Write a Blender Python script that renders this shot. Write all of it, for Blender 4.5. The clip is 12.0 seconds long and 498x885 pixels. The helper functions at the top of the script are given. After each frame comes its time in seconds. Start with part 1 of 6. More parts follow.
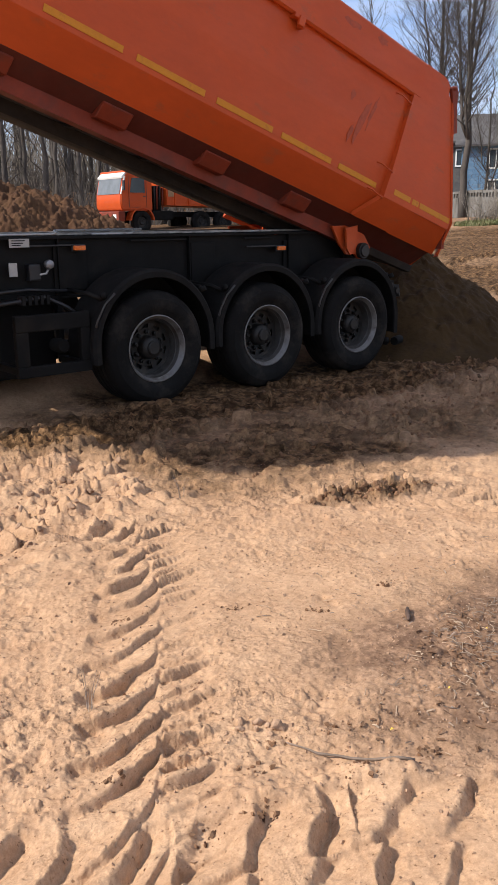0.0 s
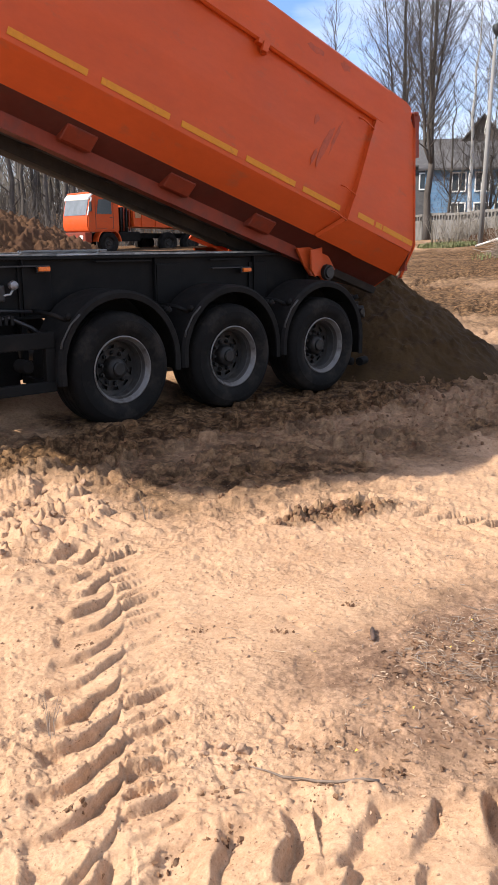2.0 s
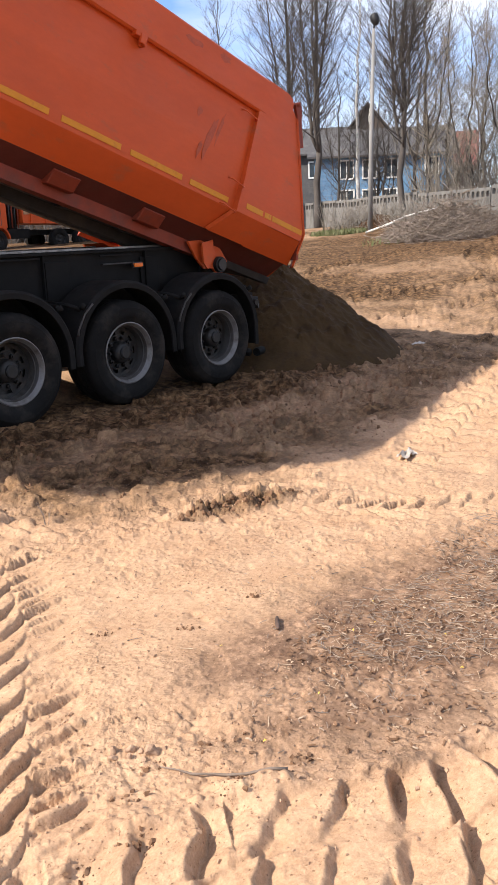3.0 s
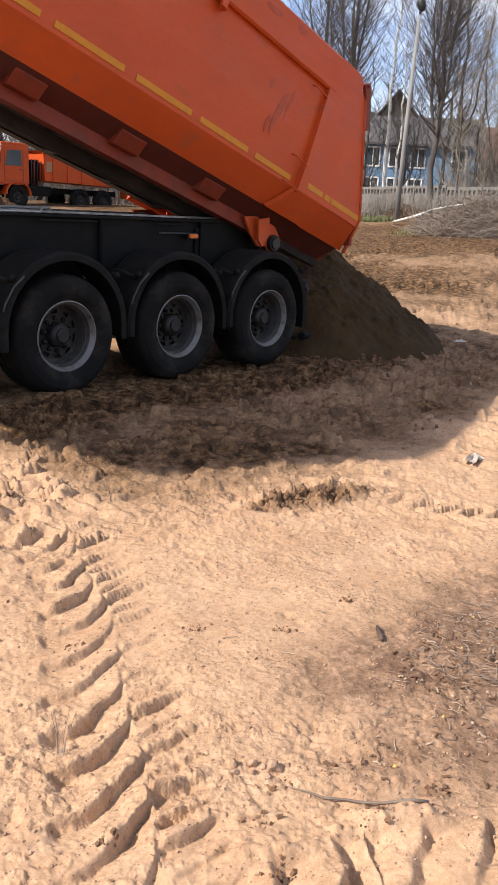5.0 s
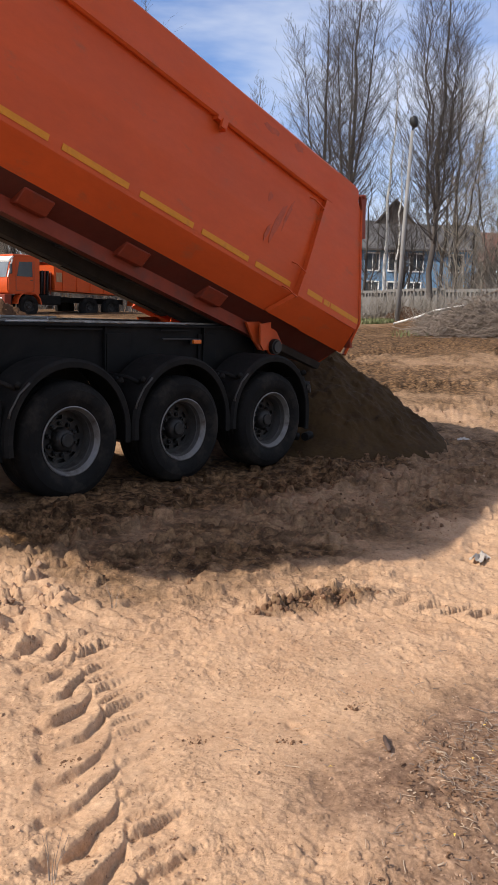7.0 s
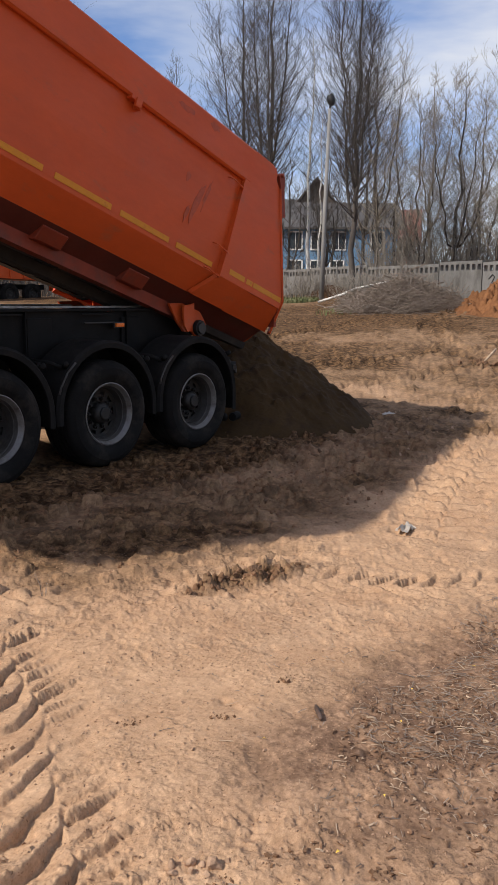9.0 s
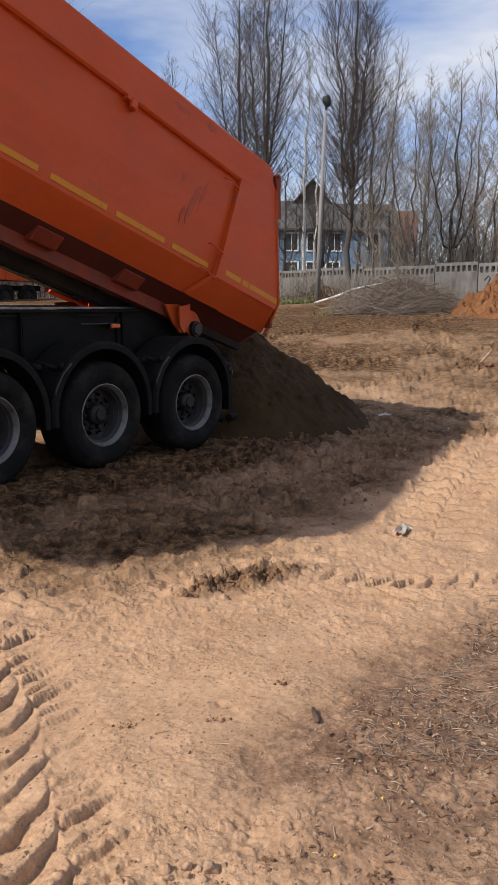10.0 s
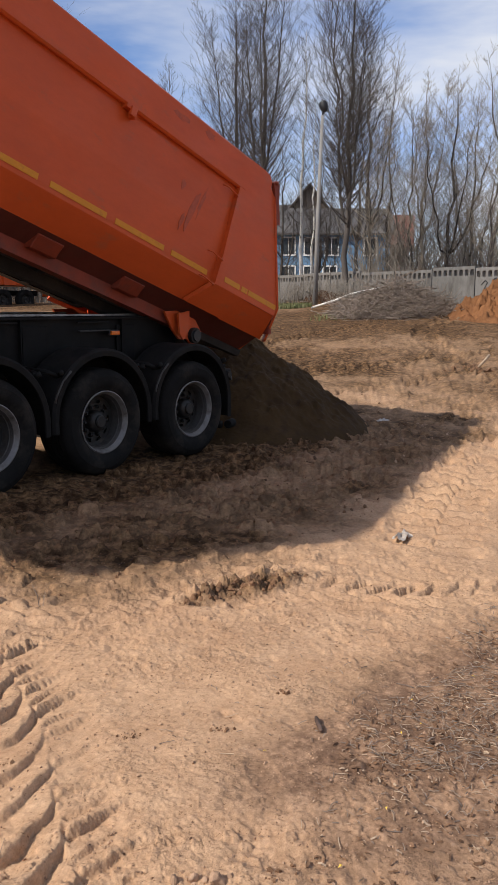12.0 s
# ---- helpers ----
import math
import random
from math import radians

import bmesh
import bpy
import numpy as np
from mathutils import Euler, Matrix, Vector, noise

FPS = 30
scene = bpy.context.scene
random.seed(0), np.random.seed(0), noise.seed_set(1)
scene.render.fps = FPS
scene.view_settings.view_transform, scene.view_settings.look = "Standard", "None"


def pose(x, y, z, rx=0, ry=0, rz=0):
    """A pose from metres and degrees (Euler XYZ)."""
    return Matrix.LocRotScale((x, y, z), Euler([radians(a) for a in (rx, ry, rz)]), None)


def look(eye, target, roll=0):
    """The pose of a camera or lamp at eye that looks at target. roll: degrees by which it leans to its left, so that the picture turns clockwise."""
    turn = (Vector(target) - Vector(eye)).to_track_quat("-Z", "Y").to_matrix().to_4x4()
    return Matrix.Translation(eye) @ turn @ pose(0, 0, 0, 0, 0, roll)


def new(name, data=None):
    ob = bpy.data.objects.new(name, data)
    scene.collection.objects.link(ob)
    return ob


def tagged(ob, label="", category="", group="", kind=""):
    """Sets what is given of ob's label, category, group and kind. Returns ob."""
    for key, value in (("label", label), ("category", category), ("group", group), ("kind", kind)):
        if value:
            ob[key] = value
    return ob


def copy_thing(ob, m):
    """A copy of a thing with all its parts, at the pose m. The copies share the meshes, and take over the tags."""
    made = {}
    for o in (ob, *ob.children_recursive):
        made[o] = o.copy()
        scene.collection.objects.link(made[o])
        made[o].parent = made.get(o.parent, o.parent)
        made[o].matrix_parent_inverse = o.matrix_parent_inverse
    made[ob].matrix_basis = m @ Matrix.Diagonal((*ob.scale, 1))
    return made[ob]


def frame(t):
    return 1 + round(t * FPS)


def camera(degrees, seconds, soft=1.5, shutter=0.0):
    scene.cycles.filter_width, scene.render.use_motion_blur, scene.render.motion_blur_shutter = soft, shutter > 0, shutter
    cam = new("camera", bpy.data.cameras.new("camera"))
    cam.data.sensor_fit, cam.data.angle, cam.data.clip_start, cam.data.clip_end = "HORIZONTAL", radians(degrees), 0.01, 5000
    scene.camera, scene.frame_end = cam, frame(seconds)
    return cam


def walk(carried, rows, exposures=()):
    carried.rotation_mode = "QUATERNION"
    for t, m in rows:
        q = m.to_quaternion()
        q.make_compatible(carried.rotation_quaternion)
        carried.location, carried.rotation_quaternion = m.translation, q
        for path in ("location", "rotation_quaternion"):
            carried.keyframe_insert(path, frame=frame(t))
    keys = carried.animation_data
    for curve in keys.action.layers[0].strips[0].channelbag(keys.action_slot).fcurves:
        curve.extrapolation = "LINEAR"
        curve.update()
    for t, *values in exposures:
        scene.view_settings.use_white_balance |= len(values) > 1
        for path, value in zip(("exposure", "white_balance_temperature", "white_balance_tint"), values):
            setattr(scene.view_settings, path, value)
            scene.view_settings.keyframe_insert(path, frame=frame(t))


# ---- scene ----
cam = camera(32.9, 12.0, 1.0)
PATH = [
    (0, (-5.518, -6.279, 1.59), (-4.274, -4.797, 1.084), -0.5),
    (0.5, (-5.52, -6.324, 1.611), (-4.278, -4.828, 1.143), 0.1),
    (1, (-5.516, -6.289, 1.606), (-4.257, -4.804, 1.15), 0.1),
    (1.5, (-5.516, -6.289, 1.6), (-4.23, -4.826, 1.143), 0.3),
    (2, (-5.503, -6.29, 1.593), (-4.195, -4.849, 1.133), -0.3),
    (2.5, (-5.492, -6.303, 1.605), (-4.181, -4.868, 1.133), -1.2),
    (2.8, (-5.487, -6.307, 1.606), (-4.146, -4.903, 1.131), -1.4),
    (3, (-5.466, -6.323, 1.608), (-4.008, -5.043, 1.125), -2.1),
    (3.2, (-5.49, -6.276, 1.613), (-3.899, -5.172, 1.116), -1.5),
    (4.8, (-5.628, -5.83, 1.611), (-4.118, -4.636, 1.066), 2.8),
    (5, (-5.633, -5.821, 1.612), (-4.173, -4.561, 1.08), 3.1),
    (5.5, (-5.61, -5.824, 1.625), (-4.147, -4.537, 1.172), 3.4),
    (6, (-5.609, -5.839, 1.632), (-4.129, -4.534, 1.304), 2.5),
    (6.5, (-5.605, -5.836, 1.628), (-4.124, -4.526, 1.328), 2.2),
    (6.7, (-5.605, -5.838, 1.628), (-4.124, -4.528, 1.327), 2.15),
    (8.3, (-5.605, -5.876, 1.621), (-4.150, -4.540, 1.320), 1.3),
    (8.5, (-5.605, -5.88, 1.621), (-4.123, -4.574, 1.305), 1.2),
    (8.8, (-5.600, -5.878, 1.622), (-4.035, -4.681, 1.284), 0.7),
    (9, (-5.599, -5.878, 1.622), (-4.023, -4.696, 1.281), 0.6),
    (9.5, (-5.614, -5.866, 1.626), (-4.037, -4.684, 1.287), 0.8),
    (10, (-5.586, -5.867, 1.618), (-4.004, -4.692, 1.28), 0.6),
    (10.5, (-5.582, -5.849, 1.618), (-3.993, -4.684, 1.275), 1.1),
    (11, (-5.587, -5.869, 1.62), (-3.998, -4.703, 1.278), 1.0),
    (11.5, (-5.581, -5.869, 1.635), (-3.994, -4.701, 1.29), 1.0),
    (12, (-5.61, -5.858, 1.647), (-4.023, -4.687, 1.318), 0.5),
]
EXPOSURES = [(0, 0.28), (0.5, 0.66), (3.0, 0.67), (5.0, 0.52), (5.6, 0.66), (6.2, 0.46), (6.6, 0.27), (8.4, 0.05), (9.0, -0.09), (12, -0.07)]
walk(cam, [(t, look(eye, target, roll)) for t, eye, target, roll in PATH], EXPOSURES)

# ---- light ----
LIGHT = Vector((1.10, -0.47, -1.0))            # the way the sunlight travels
world = bpy.data.worlds.new("sky")
scene.world = world
world.use_nodes = True
wn, wl = world.node_tree.nodes, world.node_tree.links
wn.clear()
sky = wn.new("ShaderNodeTexSky")
sky.sky_type, sky.sun_disc = "NISHITA", False
sky.sun_elevation = math.atan2(1.0, math.hypot(LIGHT.x, LIGHT.y))
sky.sun_rotation = math.atan2(-LIGHT.x, -LIGHT.y)
sky.air_density, sky.dust_density, sky.ozone_density = 1.0, 0.5, 1.6
wco = wn.new("ShaderNodeTexCoord")
wmap = wn.new("ShaderNodeMapping")
wmap.inputs["Scale"].default_value = (1.3, 1.3, 5.5)
wmap.inputs["Rotation"].default_value = (0.10, 0.06, 0.0)
wnoise = wn.new("ShaderNodeTexNoise")
wnoise.inputs["Scale"].default_value, wnoise.inputs["Detail"].default_value = 1.7, 6.0
wnoise.inputs["Roughness"].default_value = 0.55
wramp = wn.new("ShaderNodeValToRGB")
wramp.color_ramp.elements[0].position, wramp.color_ramp.elements[1].position = 0.36, 0.68
wmix = wn.new("ShaderNodeMixRGB")
wmix.inputs["Color2"].default_value = (8.8, 9.0, 9.6, 1)
wbg = wn.new("ShaderNodeBackground")
wbg.inputs["Strength"].default_value = 0.098
wout = wn.new("ShaderNodeOutputWorld")
wl.new(wco.outputs["Generated"], wmap.inputs["Vector"])
wl.new(wmap.outputs["Vector"], wnoise.inputs["Vector"])
wl.new(wnoise.outputs["Fac"], wramp.inputs["Fac"])
wl.new(wramp.outputs["Color"], wmix.inputs["Fac"])
wgain = wn.new("ShaderNodeMixRGB")
wgain.blend_type = "MULTIPLY"
wgain.inputs["Fac"].default_value, wgain.inputs["Color2"].default_value = 1.0, (1.04, 1.17, 1.52, 1)
wl.new(sky.outputs["Color"], wgain.inputs["Color1"])
wl.new(wgain.outputs["Color"], wmix.inputs["Color1"])
wl.new(wmix.outputs["Color"], wbg.inputs["Color"])
wl.new(wbg.outputs["Background"], wout.inputs["Surface"])

sun = new("sun", bpy.data.lights.new("sun", "SUN"))
sun.data.energy, sun.data.angle, sun.data.color = 5.0, radians(0.6), (1.0, 0.92, 0.82)
sun.matrix_world = look((-30, 28, 50), Vector((-30, 28, 50)) + LIGHT)


# ---- materials ----
def material(name, colour, rough=0.7, metal=0.0, scale=6.0, vary=0.15, dirt=None, dirt_amount=0.0, dirt_scale=2.0,
             bump=0.0, bump_scale=40.0, stretch=(1, 1, 1), per_object=0.0, spec=0.5):
    """A surface with grain and larger stains, in metres of its object."""
    m = bpy.data.materials.new(name)
    m.use_nodes = True
    n, l = m.node_tree.nodes, m.node_tree.links
    b = n["Principled BSDF"]
    b.inputs["Roughness"].default_value, b.inputs["Metallic"].default_value = rough, metal
    b.inputs["Specular IOR Level"].default_value = spec
    co = n.new("ShaderNodeTexCoord")
    mp = n.new("ShaderNodeMapping")
    mp.inputs["Scale"].default_value = stretch
    l.new(co.outputs["Object"], mp.inputs["Vector"])

    def grain(s, detail=5.0, lo=0.3, hi=0.7, roughness=0.6):
        t = n.new("ShaderNodeTexNoise")
        t.inputs["Scale"].default_value, t.inputs["Detail"].default_value = s, detail
        t.inputs["Roughness"].default_value = roughness
        l.new(mp.outputs["Vector"], t.inputs["Vector"])
        r = n.new("ShaderNodeMapRange")
        r.inputs["From Min"].default_value, r.inputs["From Max"].default_value = lo, hi
        l.new(t.outputs["Fac"], r.inputs["Value"])
        return t, r

    def mix(fac, a, c, kind="MIX"):
        x = n.new("ShaderNodeMixRGB")
        x.blend_type = kind
        for key, v in (("Fac", fac), ("Color1", a), ("Color2", c)):
            if isinstance(v, bpy.types.NodeSocket):
                l.new(v, x.inputs[key])
            else:
                x.inputs[key].default_value = v
        return x.outputs["Color"]

    col = (*colour, 1)
    dark = tuple(c * (1 - vary) for c in colour) + (1,)
    light = tuple(min(1, c * (1 + vary)) for c in colour) + (1,)
    _, big = grain(scale)
    _, fine = grain(scale * 9, 4.0)
    out = mix(big.outputs["Result"], dark, light)
    fine_dark = tuple(1 - vary * 0.8 for _ in range(3)) + (1,)
    out = mix(1.0, out, mix(fine.outputs["Result"], fine_dark, (1, 1, 1, 1)), "MULTIPLY")
    if dirt:
        _, d = grain(dirt_scale, 8.0, 0.62 - dirt_amount * 0.35, 0.78 - dirt_amount * 0.2, 0.68)
        out = mix(d.outputs["Result"], out, (*dirt, 1))
    if per_object:
        oi = n.new("ShaderNodeObjectInfo")
        hs = n.new("ShaderNodeHueSaturation")
        r = n.new("ShaderNodeMapRange")
        r.inputs["To Min"].default_value, r.inputs["To Max"].default_value = 1 - per_object, 1 + per_object
        l.new(oi.outputs["Random"], r.inputs["Value"])
        l.new(r.outputs["Result"], hs.inputs["Value"])
        l.new(out, hs.inputs["Color"])
        out = hs.outputs["Color"]
    l.new(out, b.inputs["Base Color"])
    _, rr = grain(scale * 2.3, 3.0)
    rr.inputs["To Min"].default_value, rr.inputs["To Max"].default_value = max(0.02, rough - 0.1), min(1, rough + 0.1)
    l.new(rr.outputs["Result"], b.inputs["Roughness"])
    if bump:
        t, _ = grain(bump_scale, 5.0)
        bp = n.new("ShaderNodeBump")
        bp.inputs["Strength"].default_value, bp.inputs["Distance"].default_value = 1.0, bump
        l.new(t.outputs["Fac"], bp.inputs["Height"])
        l.new(bp.outputs["Normal"], b.inputs["Normal"])
    return m


ORANGE = material("orange_paint", (0.53, 0.076, 0.0125), 0.5, 0, 0.9, 0.10, (0.33, 0.085, 0.035), 0.10, 2.6, 0.0006, 30, (1, 1, 2.2), spec=0.32)
# Darker copy of the orange with stains; shade below the body is mixed in.
ORANGE_WORN_SHADE = material("worn_orange_paint", (0.215, 0.033, 0.013), 0.58, 0, 1.6, 0.18, (0.10, 0.032, 0.022), 0.40, 3.0, 0.001, 40, spec=0.3)
SCUFF = material("dark_scuff_on_paint", (0.37, 0.056, 0.013), 0.6, 0, 9, 0.2, (0.44, 0.066, 0.013), 0.5, 14)
# Glass with the sky's reflection put into its pale base colour.
SCREEN = material("sky_lit_windscreen", (0.15, 0.165, 0.175), 0.08, 0, 2, 0.15)
# Near black with dust; the shade under the body is put into this colour.
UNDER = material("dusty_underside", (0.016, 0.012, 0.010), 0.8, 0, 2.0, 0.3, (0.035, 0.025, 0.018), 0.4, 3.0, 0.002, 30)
YELLOW = material("yellow_reflective_tape", (0.60, 0.235, 0.014), 0.45, 0, 9, 0.10, (0.40, 0.14, 0.02), 0.22, 9.0, spec=0.25)
CHASSIS = material("dusty_black_chassis_paint", (0.0076, 0.0073, 0.0070), 0.65, 0, 1.8, 0.25, (0.018, 0.014, 0.011), 0.18, 2.2, 0.0006, 60, spec=0.14)
# Pale colour paints the sunlit top edge of the rails.
CHASSIS_TOP = material("worn_bright_steel_edge", (0.42, 0.38, 0.34), 0.45, 0.5, 4, 0.3, (0.12, 0.10, 0.09), 0.45, 6.0)
FENDER = material("dusty_black_plastic", (0.0145, 0.0138, 0.0132), 0.8, 0, 2.5, 0.25, (0.026, 0.022, 0.019), 0.30, 3.0, 0.0012, 50, spec=0.10)
RUBBER = material("dusty_tyre_rubber", (0.0105, 0.0098, 0.0092), 0.85, 0, 3.0, 0.3, (0.036, 0.030, 0.025), 0.36, 3.5, 0.002, 60, spec=0.14)
RIM = material("grey_steel_rim", (0.19, 0.18, 0.172), 0.48, 0.4, 5, 0.25, (0.08, 0.066, 0.055), 0.35, 6.0, 0.0006, 90)
BARREL = material("soiled_rim_barrel", (0.075, 0.070, 0.066), 0.6, 0.3, 5, 0.25, (0.040, 0.033, 0.028), 0.45, 6.0, 0.0006, 90)
WHEEL_DISC = material("dirty_wheel_disc", (0.015, 0.014, 0.013), 0.55, 0.2, 7, 0.3, (0.050, 0.038, 0.030), 0.30, 7.0, 0.001, 90)
BLACK = material("black_steel", (0.012, 0.012, 0.013), 0.5, 0, 5, 0.2)
GALV = material("dull_galvanised_metal", (0.45, 0.45, 0.44), 0.45, 0.4, 8, 0.2, (0.2, 0.17, 0.14), 0.3, 8)
AMBER = material("amber_lens", (0.75, 0.16, 0.02), 0.25, 0, 30, 0.1)
LABEL_WHITE = material("faded_white_label", (0.40, 0.385, 0.36), 0.6, 0, 12, 0.12, (0.35, 0.32, 0.28), 0.3, 9)
HYDRAULIC = material("painted_steel_valve", (0.28, 0.28, 0.29), 0.4, 0.5, 9, 0.2)
DAMP_SAND = material("damp_brown_sand", (0.056, 0.032, 0.0125), 0.95, 0, 1.3, 0.22, (0.034, 0.019, 0.011), 0.35, 5.0, 0.012, 26, spec=0.15)
EARTH = material("brown_clay_earth", (0.105, 0.056, 0.030), 0.95, 0, 0.8, 0.30, (0.06, 0.031, 0.020), 0.50, 1.6, 0.05, 5, spec=0.1)
ORANGE_EARTH = material("orange_clay", (0.225, 0.102, 0.044), 0.95, 0, 0.9, 0.3, (0.15, 0.066, 0.030), 0.5, 2.4, 0.09, 6, spec=0.1)
PALE_SAND = material("pale_yellow_sand", (0.40, 0.25, 0.145), 0.95, 0, 1.5, 0.2, (0.30, 0.18, 0.10), 0.25, 3, 0.02, 18, spec=0.1)
CLOD = material("dry_earth_clods", (0.42, 0.275, 0.18), 0.95, 0, 7, 0.30, (0.20, 0.125, 0.085), 0.45, 9, 0.004, 60, spec=0.1)
DARK_CLOD = material("dark_earth_clods", (0.21, 0.118, 0.068), 0.95, 0, 7, 0.30, (0.10, 0.065, 0.045), 0.4, 9, 0.004, 60, spec=0.1)
TWIG = material("weathered_twig_bark", (0.20, 0.15, 0.115), 0.85, 0, 14, 0.3, (0.42, 0.36, 0.30), 0.25, 10)
STRAW = material("dry_straw", (0.46, 0.34, 0.23), 0.85, 0, 9, 0.35, (0.24, 0.165, 0.115), 0.55, 5)
# Dark orange for the lower fold: its shade is put into the colour.
FOLD_SHADE_ORANGE = material("soil_stained_orange_paint", (0.105, 0.019, 0.011), 0.6, 0, 1.4, 0.22, (0.075, 0.024, 0.017), 0.40, 2.4, 0.001, 40)
STALK = material("weathered_dry_stalks", (0.27, 0.235, 0.19), 0.85, 0, 9, 0.35, (0.15, 0.125, 0.10), 0.5, 5)
GREEN = material("young_grass", (0.115, 0.135, 0.045), 0.8, 0, 5, 0.35, (0.24, 0.20, 0.10), 0.45, 3)
BARK = material("grey_brown_bark", (0.085, 0.071, 0.061), 0.9, 0, 2.0, 0.3, (0.13, 0.113, 0.098), 0.3, 3.0, 0.01, 12, (1, 1, 0.3))
BARK_PALE = material("pale_branch_bark", (0.30, 0.255, 0.20), 0.9, 0, 2.0, 0.3, (0.15, 0.125, 0.10), 0.3, 3.0, 0.008, 12, (1, 1, 0.3))
BIRCH = material("white_birch_bark", (0.66, 0.63, 0.58), 0.8, 0, 2.0, 0.12, (0.09, 0.08, 0.075), 0.30, 3.2, 0.004, 20, (1, 1, 2.6))
CONCRETE = material("weathered_concrete", (0.185, 0.174, 0.160), 0.9, 0, 0.7, 0.22, (0.09, 0.082, 0.072), 0.5, 1.4, 0.012, 25, (1, 1, 0.5), per_object=0.12)
POLE = material("grey_concrete_pole", (0.25, 0.24, 0.225), 0.85, 0, 1.5, 0.15, (0.24, 0.22, 0.2), 0.3, 2.0, 0.004, 30)
BLUE_BOARD = material("faded_blue_boards", (0.13, 0.25, 0.40), 0.8, 0, 0.7, 0.2, (0.24, 0.33, 0.42), 0.35, 1.3, 0.004, 20, (1, 1, 6))
ROOF_GREY = material("grey_slate_roof", (0.085, 0.080, 0.080), 0.85, 0, 1.0, 0.2, (0.13, 0.12, 0.11), 0.3, 1.2, 0.01, 8)
BROWN_BOARD = material("dark_brown_boards", (0.115, 0.085, 0.068), 0.85, 0, 1.0, 0.25, None, 0, 1, 0.004, 20)
RED_ROOF = material("red_metal_roof", (0.27, 0.085, 0.065), 0.5, 0, 0.8, 0.15, (0.25, 0.07, 0.06), 0.25, 1.0)
BRICK_WALL = material("red_brown_wall", (0.33, 0.17, 0.12), 0.85, 0, 3.0, 0.2, None, 0, 1, 0.004, 20)
WHITE = material("white_paint", (0.76, 0.75, 0.72), 0.5, 0, 3, 0.06)
TRUCK_GLASS = material("dark_window_glass", (0.035, 0.045, 0.055), 0.08, 0, 2, 0.2)
PLASTIC = material("crumpled_pale_plastic", (0.46, 0.40, 0.34), 0.6, 0, 12, 0.2, (0.25, 0.24, 0.22), 0.3, 14)
STONE = material("brown_grey_stone", (0.17, 0.12, 0.09), 0.9, 0, 12, 0.2, None, 0, 1, 0.003, 50)
RUST = material("rusty_steel", (0.13, 0.085, 0.065), 0.75, 0.4, 14, 0.3, (0.22, 0.10, 0.05), 0.3, 20)
YELLOW_LEAF = material("yellow_leaf", (0.75, 0.50, 0.06), 0.7, 0, 30, 0.2)


